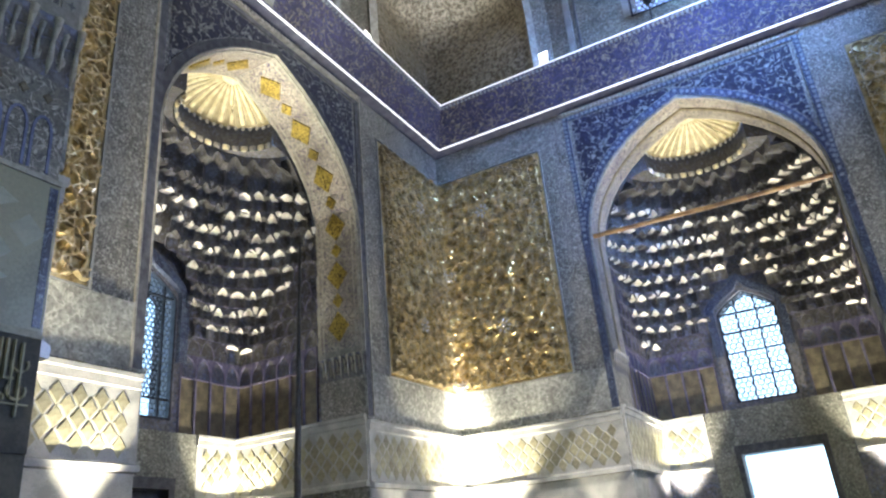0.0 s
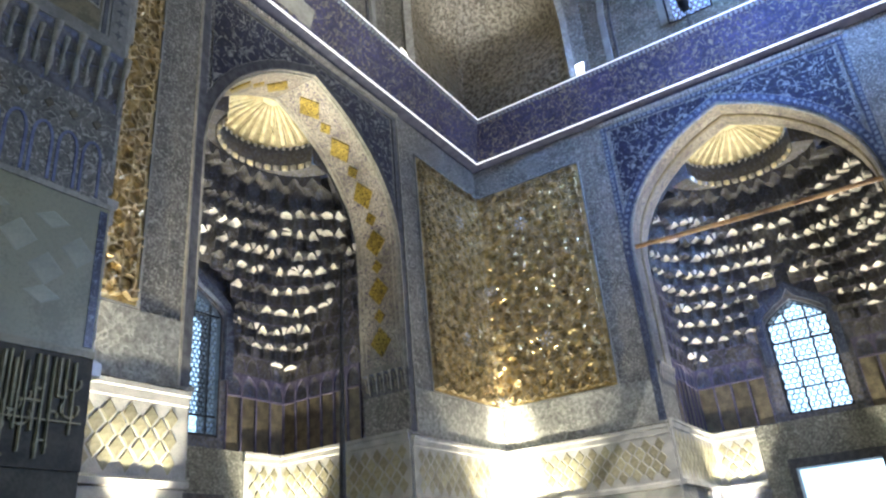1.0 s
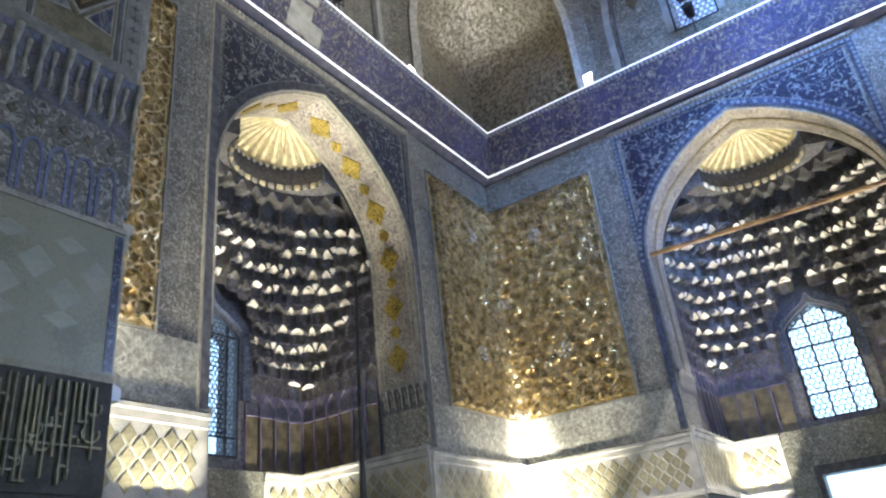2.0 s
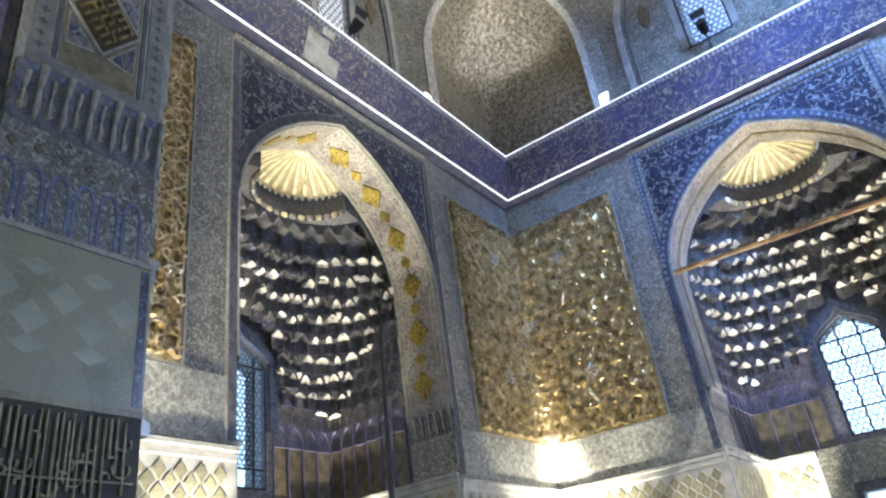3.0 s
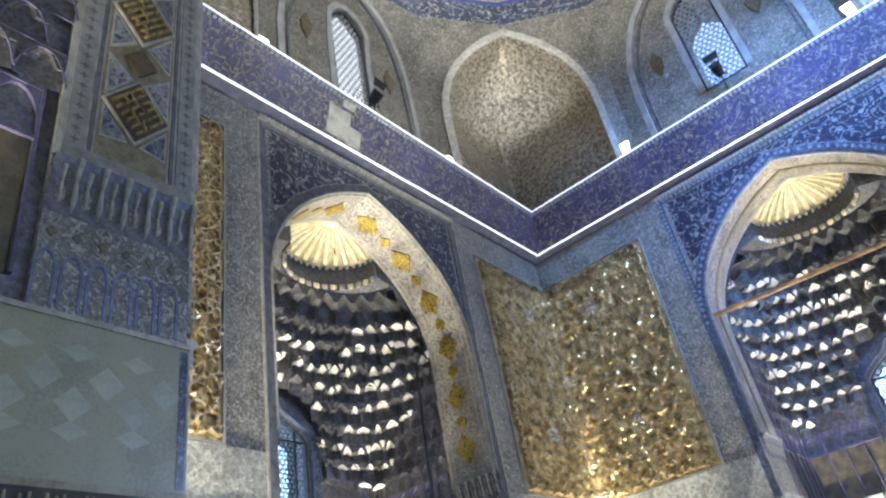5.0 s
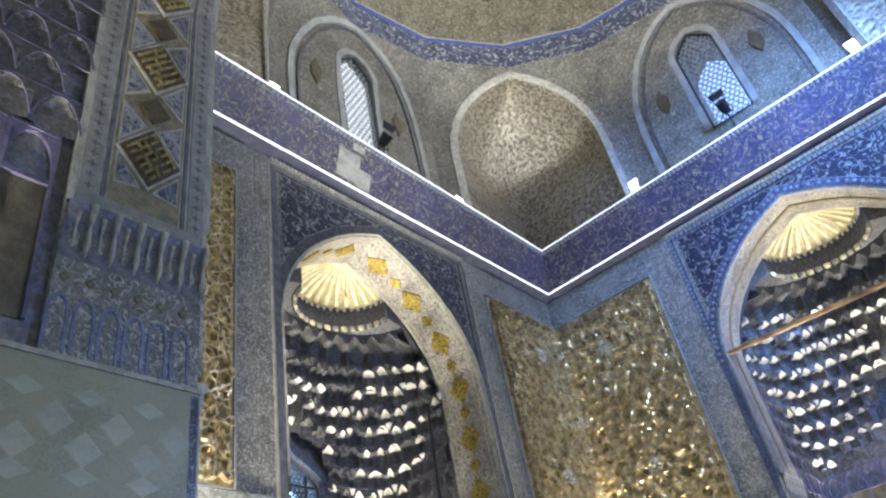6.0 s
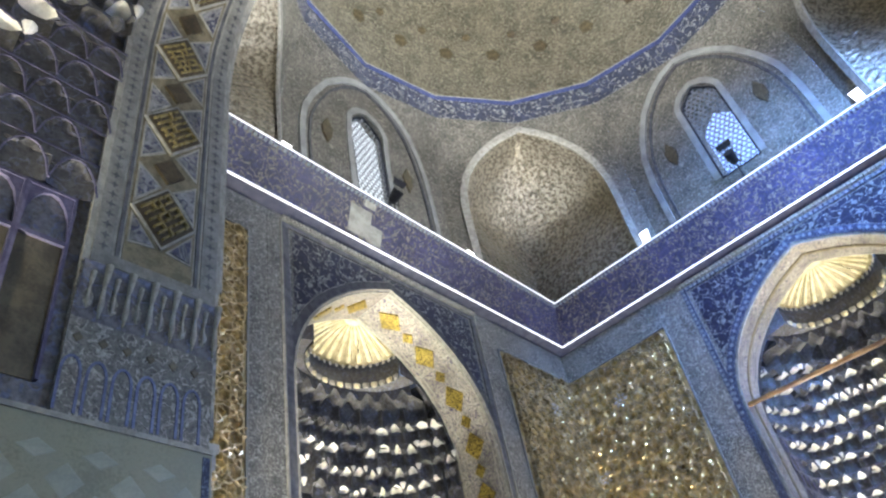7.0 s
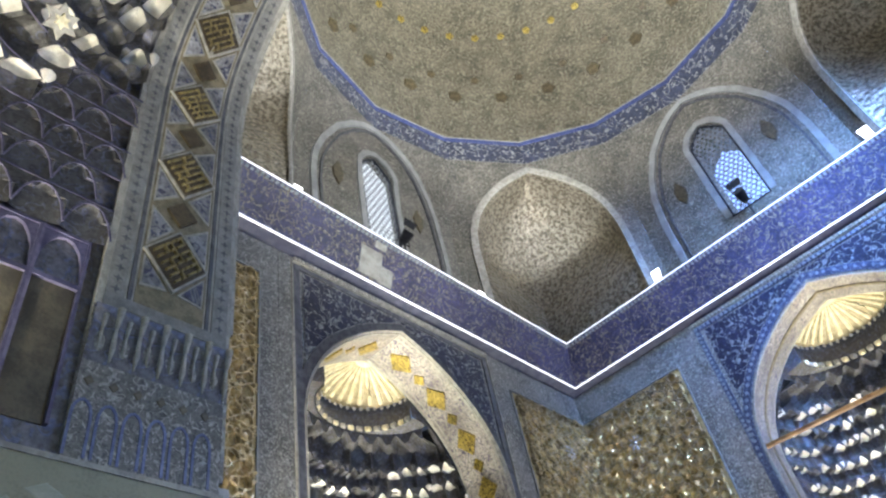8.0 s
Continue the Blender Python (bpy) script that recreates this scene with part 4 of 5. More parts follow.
def lattice_mesh(win, y, step, style, bar=0.26, material=IRON):
    """A grille of small hexagonal rings cut to the window."""
    g = Geo()
    foot, spring, tip, hw = win
    w = window_w(win)
    r, row, z = step * 0.5, 0, foot + 0.05
    while z < tip:
        u = -hw + (0.5 * step if row % 2 else 0.0)
        while u < hw:
            if abs(u) - r * 0.4 < w(z):
                edge = style == "A" and (abs(u) > hw * 0.68 or z < foot + 0.3 or z > spring)
                t = bar if (style == "B" or edge) else 0.52
                o = [(u + r * 1.12 * math.cos(a), z + r * 1.12 * math.sin(a)) for a in (math.pi / 6 + k * math.pi / 3 for k in range(6))]
                i = [(u + r * (1.12 - t) * math.cos(a), z + r * (1.12 - t) * math.sin(a)) for a in (math.pi / 6 + k * math.pi / 3 for k in range(6))]
                for k in range(6):
                    j = (k + 1) % 6
                    g.face((o[k][0], y, o[k][1]), (o[j][0], y, o[j][1]), (i[j][0], y - .006, i[j][1]), (i[k][0], y - .006, i[k][1]))
            u += step
        z += step * 0.87
        row += 1
    return g.mesh("lattice", material)


def hood_arch_mesh(win):
    """Pointed moulding over a bay window."""
    foot, spring, tip, hw = win
    w = window_w(win)
    pts = []
    zs = [foot + 0.9, spring] + [spring + (tip - spring) * k / 12 for k in range(1, 13)]
    half = [(w(z - 1e-6) + 0.10, z + (0.10 if z > spring else 0)) for z in zs]
    half[-1] = (0.0, tip + 0.26)
    line = [(-a, b) for a, b in half] + [(a, b) for a, b in reversed(half[:-1])]
    return strip_mesh(line, 0.15, 0.09, BLUE, W + DEPTH)


def corbel_mesh(k):
    """Small hanging niche of the corbel under the soffit, 0.14 wide, 0.36 high, along y, standing out towards -x."""
    g = Geo()
    w, m = 0.138, 8
    rows = []
    for z, d, deep in ((0.0, 0.0, 0.0), (0.05, 0.012, 0.010), (0.16, 0.022, 0.030), (0.24, 0.034, 0.030), (0.30, 0.044, 0.012), (0.36, 0.05, 0.0)):
        rows.append([(-(d - deep * math.sin(math.pi * i / m)), i * w / m, z) for i in range(m + 1)])
    g.grid(rows)
    g.face(*rows[-1], (0.0, w, 0.36), (0.0, 0.0, 0.36))
    return g.mesh("corbel", JAMB)


def colonnette_mesh():
    g = Geo()
    g.tube([(-0.004, 0, 0.02), (-0.024, 0, 0.10), (-0.030, 0, 0.22), (-0.05, 0, 0.30), (-0.056, 0, 0.36)], [0.007, 0.018, 0.011, 0.020, 0.026], 6)
    return g.mesh("colonnette", LINE, smooth=True)


def script_mesh(length, z0, z1):
    """Tall interlaced strokes of carved writing that cannot be read, as plain bars."""
    g = Geo()
    rnd = random.Random(21)
    u = 0.02
    h = z1 - z0
    while u < length - 0.05:
        w = rnd.choice((0.007, 0.009, 0.011))
        top = z1 - rnd.choice((0.0, 0.0, 0.02, 0.08)) * h
        low = z0 + rnd.choice((0.0, 0.05, 0.25, 0.45, 0.6)) * h
        g.box((u, -0.016, low), (u + w, 0.0, top))
        k = rnd.random()
        if k < 0.35:
            z = low + (top - low) * rnd.choice((0.0, 0.3, 0.55))
            g.box((u + w, -0.013, z), (u + w + rnd.uniform(0.03, 0.08), 0.0, z + 0.012))
        if k > 0.25:
            r = rnd.uniform(0.018, 0.05)
            c = (min(u + r, length - r - 0.02), z0 + h * rnd.uniform(0.12, 0.85))
            turn = rnd.choice((0.0, math.pi, math.pi))
            pts = [(c[0] + r * math.cos(a + turn), -0.008, c[1] + r * 0.9 * math.sin(a + turn)) for a in (math.pi * j / 6 for j in range(-1, 8))]
            g.tube(pts, 0.0075, 4)
        u += rnd.uniform(0.022, 0.044)
    g.box((0, -0.012, z0 + 0.36 * h), (length, 0.0, z0 + 0.36 * h + 0.008))
    return g.mesh("script", LETTER)


def jamb_panel(bay, m, length, z0, z1, s):
    """South bay: polished greenish panel with pale lozenges, script band under it, painted arches over it."""
    g = Geo()
    g.box((0, -0.03, z0), (length, 0, z1 - 0.03))
    o = part("marble_panel", shared("jamb_panel", lambda: g.mesh("marble_panel", JAMB_PALE)), bay, "polished greenish marble panel with pale lozenges")
    o.matrix_local = m
    e = Geo()
    e.box((0, -0.04, z1 - 0.03), (length, 0, z1))
    part("top_fillet", shared("jamb_fillet", lambda: e.mesh("top_fillet", LINE)), o, "cream top fillet")
    e2 = Geo()
    e2.box((0, -0.045, z0 - 0.035), (length, 0, z0))
    part("lower_fillet", shared("jamb_fillet2", lambda: e2.mesh("lower_fillet", OLIVE)), o, "olive lower fillet")
    me = shared("pale_lozenge", lambda: lozenge_mesh(PALE_TILE, 0.092, 0.088, 0.002))
    near = (lambda d: length - d) if s > 0 else (lambda d: d)
    for r, z in enumerate((3.55, 3.42, 3.68, 3.29)):
        for c in range(-1, 9):
            q = new("lozenge", me)
            q.parent = o
            d = 0.44 + (0.30 * c if r < 1 else 0.30 * c - 0.15)
            if 0.08 < d < length - 0.1:
                q.location = (near(d), -0.0305, z)
                q.scale = (1, 1, 1) if r < 2 else (1, 1, 0.55)
    st = Geo()
    st.box((near(0.055) if s > 0 else 0.012, -0.034, z0 + 0.02), (near(0.012) if s > 0 else 0.055, -0.028, z1 - 0.05))
    part("edge_strip", shared(("edge_strip", s), lambda: st.mesh("edge_strip", BLUE)), o, "blue and white painted edge strip")
    bnd = Geo()
    bnd.box((0, -0.04, 2.50), (length, 0, z0 - 0.035))
    b = part("script_band", shared("script_band", lambda: bnd.mesh("script_band", GROUND)), bay, "dark carved band with gilt writing")
    b.matrix_local = m @ Matrix.Translation((0, 0, 0))
    sc = part("script", shared("script", lambda: script_mesh(length - 0.06, 2.54, z0 - 0.06)), b, "gilt carved strokes")
    sc.location = (0.03, -0.04, 0)
    dd = Geo()
    dd.box((0, -0.03, 0), (length, 0, 2.5))
    part("dado", shared("jamb_dado", lambda: dd.mesh("dado", GROUND)), bay, "dark olive stone dado").matrix_local = m
    for i in range(6):
        w = 0.125
        def arch():
            pts = [(0.012, 3.90), (0.012, 4.12)] + [(w / 2 - (w / 2 - 0.012) * math.cos(math.pi * k / 8), 4.12 + 0.10 * math.sin(math.pi * k / 8)) for k in range(1, 8)] + [(w - 0.012, 4.12), (w - 0.012, 3.90)]
            return strip_mesh(pts, 0.016, 0.006, MOTIF, 0)
        q = part("painted_arch", shared("painted_arch", arch), bay)
        q.matrix_local = m @ Matrix.Translation((near(0.05 + (i + (1 if s > 0 else 0)) * 0.135), 0, 0))
        def dot():
            return lozenge_mesh(AMBER, 0.03, 0.035, 0.006)
        q = part("painted_dot", shared("painted_dot", dot), bay)
        q.matrix_local = m @ Matrix.Translation((near(0.05 + (i + 0.5) * 0.135), -0.001, 4.34))


def build_bay(k, wall, name, win, foot, style):
    bay = tagged(new("bay_wall_" + name, shared(("bay", style), lambda: bay_wall_mesh(win))), "painted side and back walls of the vaulted bay", "wall", kind="structure")
    bay.matrix_world = turned(k)
    if name != "south":
        build_window(bay, win, style)
    part("window_hood", shared(("hood", style), lambda: hood_arch_mesh(win)), bay, "blue tiled pointed moulding over the window")
    build_vault(bay, win, name == "south")
    # friezes on the side and back walls
    y = W + DEPTH
    z0, z1 = (3.06, 3.87) if name == "south" else (3.08, 4.03)
    side_len = DEPTH
    for s in (-1, 1):
        m = Matrix.Translation((s * 2.05, W if s < 0 else y, 0)) @ pose(0, 0, 0, 0, 0, 90 if s < 0 else -90)
        if name == "south":
            jamb_panel(bay, m, side_len, z0, z1, s)
        else:
            frieze(bay, m, side_len, z0, z1, OLIVE, "olive", label="pale marble frieze with lozenge tiles")
        m = Matrix.Translation((-2.05 if s < 0 else 1.2, y, 0))
        frieze(bay, m, 0.85, z0, z1, OLIVE, "olive", label="pale marble frieze with lozenge tiles")
    # tall panels round the bay under the vault
    pz0, pz1 = 4.04, Z_BASE
    for s in (-1, 1):
        n = 6
        w = (DEPTH - REVEAL - 0.1) / n
        for i in range(n):
            m = Matrix.Translation((s * 2.09, W + REVEAL + 0.08 + (i if s < 0 else i + 1) * w, 0)) @ pose(0, 0, 0, 0, 0, 90 if s < 0 else -90)
            o = part("panel_frame", shared(("pf", round(w, 3)), lambda: panel_mesh(w, pz0, pz1)), bay)
            o.matrix_local = m
            part("panel_field", shared(("pg", round(w, 3)), lambda: field_mesh(w, pz0, pz1)), o)
        n, x0 = 4, 0.80
        w2 = (2.08 - x0) / n
        for i in range(n):
            o = part("panel_frame", shared(("pf", round(w2, 3)), lambda: panel_mesh(w2, pz0, pz1)), bay)
            o.matrix_local = Matrix.Translation(((x0 + i * w2) if s > 0 else (-x0 - (i + 1) * w2), y, 0))
            part("panel_field", shared(("pg", round(w2, 3)), lambda: field_mesh(w2, pz0, pz1)), o)
    # door case
    g = Geo()
    for s in (-1, 1):
        g.box((min(s * DOOR[1], s * (DOOR[1] + .1)), y - 0.05, 0), (max(s * DOOR[1], s * (DOOR[1] + .1)), y + 0.1, DOOR[0] + 0.1))
    g.box((-DOOR[1] - .1, y - 0.06, DOOR[0]), (DOOR[1] + .1, y + 0.1, DOOR[0] + 0.16))
    part("door_case", shared("door_case", lambda: g.mesh("door_case", SLATE)), bay, "dark grey stone case of the lower opening")
    sur = Geo()
    for s in (-1, 1):
        sur.box((min(s * 0.80, s * 1.19), y - 0.03, 0), (max(s * 0.80, s * 1.19), y, z1))
    sur.box((-0.80, y - 0.03, DOOR[0] + 0.17), (0.80, y, z1))
    part("door_surround", shared(("surround", z1), lambda: sur.mesh("door_surround", OLIVE_STONE)), bay, "carved olive grey stone surround")
    if name == "west":
        # added dark leaf stands in for the unlit inside of the opening
        leaf = Geo()
        leaf.box((-DOOR[1], y + 0.2, 0), (DOOR[1], y + 0.26, DOOR[0]))
        for s in (-1, 1):
            for z0_, z1_ in ((0.2, 1.3), (1.5, 2.9)):
                leaf.box((min(s * .08, s * .6), y + 0.18, z0_), (max(s * .08, s * .6), y + 0.2, z1_))
        part("door_leaf", leaf.mesh("door_leaf", SLATE), bay, "dark leaf added to fill the dark lower opening")
    # corbels under the arch's soffit
    for s in (-1, 1):
        for i in range(6):
            o = part("corbel", shared("corbel", lambda: corbel_mesh(0)), bay)
            o.matrix_local = Matrix.Translation((s * 2.05, W + 0.012 + (i + (0 if s > 0 else 1)) * 0.14, foot - 0.36)) @ pose(0, 0, 0, 0, 0, 0 if s > 0 else 180)
            part("colonnette", shared("colonnette", colonnette_mesh), o)
            q = part("colonnette", shared("colonnette", colonnette_mesh), o)
            q.matrix_local = Matrix.Translation((0.012, 0.069, 0.05)) @ Matrix.Scale(0.72, 4)
    return bay


# ---- the three seen walls ----
def build_wall(k, name, win, foot, style):
    wall = tagged(new("wall_" + name, shared("wall", wall_mesh)), "grey painted plaster wall with a pointed arch and gilded corners", "wall", kind="structure")
    wall.matrix_world = turned(k)
    for s in (-1, 1):
        part("gold_panel", shared(("gold", s), lambda: gold_mesh(s)), wall, "gilded relief panel of interlaced stars")
        tagged(part("strapwork", shared(("girih", s), lambda: girih_mesh(s)), wall, "pale gilt strapwork of stars"), kind="stuff")
        for u, z in ((3.95, 5.83), (4.12, 8.29), (4.93, 4.84), (4.93, 7.05)):
            rosette(wall, s * u, z, 0.75 if u > 4.9 else 1.0)
        part("panel_border", shared(("gborder", s), lambda: strip_mesh([(s * 5.07, 4.72), (s * 2.76, 4.72), (s * 2.76, 9.22), (s * 5.07, 9.22)], 0.035, 0.03, STONE)), wall)
        part("spandrel", shared(("spandrel", s), lambda: spandrel_mesh(s)), wall, "dark blue spandrel with pale scrollwork")
        part("side_band", shared(("sband", s), lambda: strip_mesh([(s * (FRAME_U + 0.13), 4.0), (s * (FRAME_U + 0.13), FRAME_TOP)], 0.24, 0.012, GREY)), wall)
        m = Matrix.Translation((-5.06 if s < 0 else 2.06, W, 0))
        frieze(wall, m, 3.0, 3.06, 3.94, OLIVE, "olive", label="pale marble frieze with lozenge tiles")
        g = Geo()
        g.box((min(s * 2.06, s * 5.06), W - 0.028, 3.97), (max(s * 2.06, s * 5.06), W, 4.70))
        part("plain_band", shared(("plain", s), lambda: g.mesh("plain_band", VEINED)), wall, "grey veined marble band")
        g2 = Geo()
        g2.box((min(s * 2.06, s * 5.06), W - 0.02, 0.0), (max(s * 2.06, s * 5.06), W, 2.95))
        part("dado", shared(("dado", s), lambda: g2.mesh("dado", MARBLE)), wall, "pale marble dado")
    tiled = BLUE if name == "north" else SLATE
    part("tile_frame", shared(("tile_frame", style), lambda: strip_mesh([(-FRAME_U + .06, 4.0), (-FRAME_U + .06, FRAME_TOP - .065), (FRAME_U - .06, FRAME_TOP - .065), (FRAME_U - .06, 4.0)], 0.13, 0.03, tiled)), wall, "blue tile frame round the arch" if name == "north" else "dark slate frame round the arch")
    part("arch_band", shared(("arch_band", style), lambda: strip_mesh(arch_line(0.085, 6.9), 0.14, 0.022, tiled)), wall, "tiled band over the arch")
    if name != "north":
        line = [(-FRAME_U - .02, 4.0), (-FRAME_U - .02, FRAME_TOP + .012), (FRAME_U + .02, FRAME_TOP + .012), (FRAME_U + .02, 4.0)]
        part("frame_line", shared("frame_line", lambda: strip_mesh(line, 0.03, 0.045, LINE)), wall, "thin cream outline of the frame")
        part("arch_edge", shared("arch_edge", lambda: strip_mesh(arch_line(0.008, 5.0), 0.022, 0.04, LINE)), wall, "thin cream edge of the arch")
    else:
        tagged(part("bead_row", shared("beads", beads_mesh), wall, "white tile beads"), kind="stuff")
    tagged(part("crest", shared("crest", crest_mesh), wall, "white crest of small blocks"), kind="stuff")
    build_soffit(wall, foot, style)
    return wall


build_wall(0, "north", WIN_B, 5.0, "B")
build_bay(0, None, "north", WIN_B, 5.0, "B")
build_wall(1, "west", WIN_A, 5.0, "A")
build_bay(1, None, "west", WIN_A, 5.0, "A")
build_wall(2, "south", WIN_B, 4.82, "C")
build_bay(2, None, "south", WIN_B, 4.82, "C")
east = tagged(new("wall_east", plain_wall_mesh()), "plain grey wall with a window opening", "wall", kind="structure")
east.matrix_world = turned(3)

# ---- cornice round the chamber ----
for k, name in enumerate(("north", "west", "south", "east")):
    def cornice():
        g = Geo()
        prof = [(0.225, 9.897), (0.24, 9.93), (0.26, 9.96), (0.49, 10.66), (0.53, 10.70), (0.53, 10.755), (0.50, 10.80), (0.0, 10.86)]
        g.grid([[(-(W - o), W - o, z) for o, z in prof], [(W - o, W - o, z) for o, z in prof]])
        return g.mesh("cornice", FRIEZE)
    c = tagged(new("cornice_" + name, shared("cornice", cornice)), "leaning blue and gold inscription cornice", "cornice", kind="structure")
    c.matrix_world = turned(k)
    def under():
        g = Geo()
        g.grid([[(-W, W, 9.86), (-(W - 0.225), W - 0.225, 9.897)], [(W, W, 9.86), (W - 0.225, W - 0.225, 9.897)]])
        return g.mesh("underside", UNDER)
    part("underside", shared("under", under), c, "dull blue underside")
    for key, o, z, r in (("lower_light", 0.235, 9.90, 0.012), ("upper_light", 0.535, 10.745, 0.010)):
        def strip():
            g = Geo()
            g.box((-(W - o), W - o - r, z - r), (W - o, W - o + r, z + r))
            return g.mesh(key, STRIP)
        part(key, shared(key, strip), c, "thin white light strip")
    def dentils():
        g = Geo()
        u = -W + 0.55
        while u < W - 0.55:
            g.box((u, W - 0.535, 10.655), (u + 0.05, W - 0.47, 10.72))
            u += 0.09
        return g.mesh("dentil_row", BEAD)
    tagged(part("dentil_row", shared("dentils", dentils), c), kind="stuff")

# ---- drum: eight sides, four with windows, four with squinches ----
DRUM0, DRUM1 = 10.84, 14.95
OCT = 5.1 * math.tan(math.pi / 8)
UWIN = (11.42, 13.55, 14.0, 0.43)
RING_R = 4.93


def drum_place(t, z):
    """A point of the drum's north side: t along it; it leans in towards the ring above."""
    q = max(0.0, (z - 12.6) / (DRUM1 - 12.6)) ** 1.6
    ang = math.atan2(t, W)
    r0 = math.hypot(t, W)
    step = math.pi / 8
    a = ang % step - step / 2
    r1 = RING_R * math.cos(step / 2) / math.cos(a)
    r = r0 + (r1 - r0) * q
    return (r * math.sin(ang), r * math.cos(ang), z)


def drum_rows(g, zs, width, half=OCT, off=0.0, cols=6):
    for z0, z1 in zip(zs, zs[1:]):
        w0, w1 = width(z0 + 1e-5), width(z1 - 1e-5)
        for s in (-1, 1):
            for c in range(cols):
                a, b = c / cols, (c + 1) / cols
                p = [(w0 + (half - w0) * a, z0), (w0 + (half - w0) * b, z0), (w1 + (half - w1) * b, z1), (w1 + (half - w1) * a, z1)]
                pts = [drum_place(s * t, z) for t, z in p]
                pts = [(x, y + off, z) for x, y, z in pts]
                g.face(*(pts if s > 0 else pts[::-1]))


SQ = [(12.4, 1.66), (12.9, 1.63), (13.4, 1.50), (13.8, 1.25), (14.15, 0.90), (14.45, 0.48), (14.72, 0.0)]
BLIND = [(12.3, 1.68), (13.0, 1.61), (13.5, 1.44), (14.0, 1.16), (14.4, 0.76), (14.65, 0.40), (14.83, 0.0)]


def table_w(table):
    return lambda z: arch_w(z, table) if z < table[-1][0] else 0.0


def window_side_mesh(deep):
    g = Geo()
    w = window_w(UWIN)
    zs = [DRUM0, UWIN[0], 12.2, 12.8, 13.2, UWIN[1]] + [UWIN[1] + (UWIN[2] - UWIN[1]) * k / 6 for k in range(1, 7)] + [14.4, 14.7, DRUM1]
    drum_rows(g, zs, w)
    for z0, z1 in zip(zs[1:12], zs[2:12]):
        for s in (-1, 1):
            u0, u1 = s * w(z0 + 1e-5), s * w(z1 - 1e-5)
            g.face(drum_place(u0, z0), (u0, W + deep, z0), (u1, W + deep, z1), drum_place(u1, z1))
    g.face((-.43, W, UWIN[0]), (.43, W, UWIN[0]), (.43, W + deep, UWIN[0]), (-.43, W + deep, UWIN[0]))
    return g.mesh("drum_side", DRUM)


def squinch_side_mesh():
    g = Geo()
    w = table_w(SQ)
    zs = [DRUM0, 12.4] + [12.4 + (14.72 - 12.4) * k / 16 for k in range(1, 17)] + [14.82, DRUM1]
    drum_rows(g, zs, w)
    return g.mesh("drum_side", DRUM)


def squinch_mesh():
    g = Geo()
    w = table_w(SQ)
    zs = [DRUM0 + (14.72 - DRUM0) * (k / 84) for k in range(85)]
    rows = []
    n = 64
    for z in zs:
        q = min(1.0, max(0.0, (z - 12.1) / (14.72 - 12.1)))
        depth = 2.11 * (1 - 0.10 * q) * math.sqrt(max(0.0, 1 - q ** 2.2)) 
        e = 1.0 - 0.45 * q
        soft = min(1.0, max(0.0, (z - 11.7) / 1.6)) ** 1.4
        ww = w(z)
        row = []
        for i in range(n + 1):
            t = 2 * i / n - 1
            d = depth * ((1 - soft) * max(0.0, 1 - abs(t)) ** e + soft * math.sqrt(max(0.0, 1 - t * t)))
            x, y, _ = drum_place(ww * t, z)
            bump = (0.026 * noise.noise(Vector((t * ww * 6, z * 6, d * 6))) + 0.046 * noise.noise(Vector((t * ww * 13, z * 13, d * 9)))) * (1 if 0 < i < n else 0)
            row.append((x, y + d + bump, z))
        rows.append(row)
    g.grid(rows)
    return g.mesh("squinch", SQUINCH)


def drum_strip(points, width, proud, material, name):
    g = Geo()
    n = len(points)
    rows = []
    for k, (u, z) in enumerate(points):
        a, b = points[max(k - 1, 0)], points[min(k + 1, n - 1)]
        s = math.hypot(b[0] - a[0], b[1] - a[1])
        du, dz = -(b[1] - a[1]) / s * width / 2, (b[0] - a[0]) / s * width / 2
        p, q = drum_place(u + du, z + dz), drum_place(u - du, z - dz)
        rows.append([p, (p[0], p[1] - proud, p[2]), (q[0], q[1] - proud, q[2]), q])
    g.grid(rows)
    return g.mesh(name, material)


def outline(table, z0, steps=24):
    top = table[-1][0]
    half = [(table_w(table)(z0 + (top - z0) * k / steps), z0 + (top - z0) * k / steps) for k in range(steps)] + [(0.0, top)]
    return [(-a, b) for a, b in half] + [(a, b) for a, b in reversed(half[:-1])]


def plaque_mesh(s):
    g = Geo()
    c, z = s * 1.06, 12.72
    o = [(0, .38), (.14, .1), (.12, -.12), (0, -.34), (-.12, -.12), (-.14, .1)]
    f = [drum_place(c + a * .9, z + b * .9) for a, b in o]
    bk = [drum_place(c + a, z + b) for a, b in o]
    g.slab([(x, y - 0.03, q) for x, y, q in f], bk)
    return g.mesh("plaque", MEDAL)


def build_upper_window(parent):
    foot, spring, tip, hw = UWIN
    y = W + 0.03
    f = part("window_frame", shared("uframe", lambda: window_frame_mesh(UWIN, y)), parent, "dark frame of a small arched drum window")
    tagged(part("lattice", shared("ulattice", lambda: lattice_mesh(UWIN, y - 0.012, 0.115, "B", 0.46, LATTICE)), f, "fine pierced lattice"), kind="stuff")


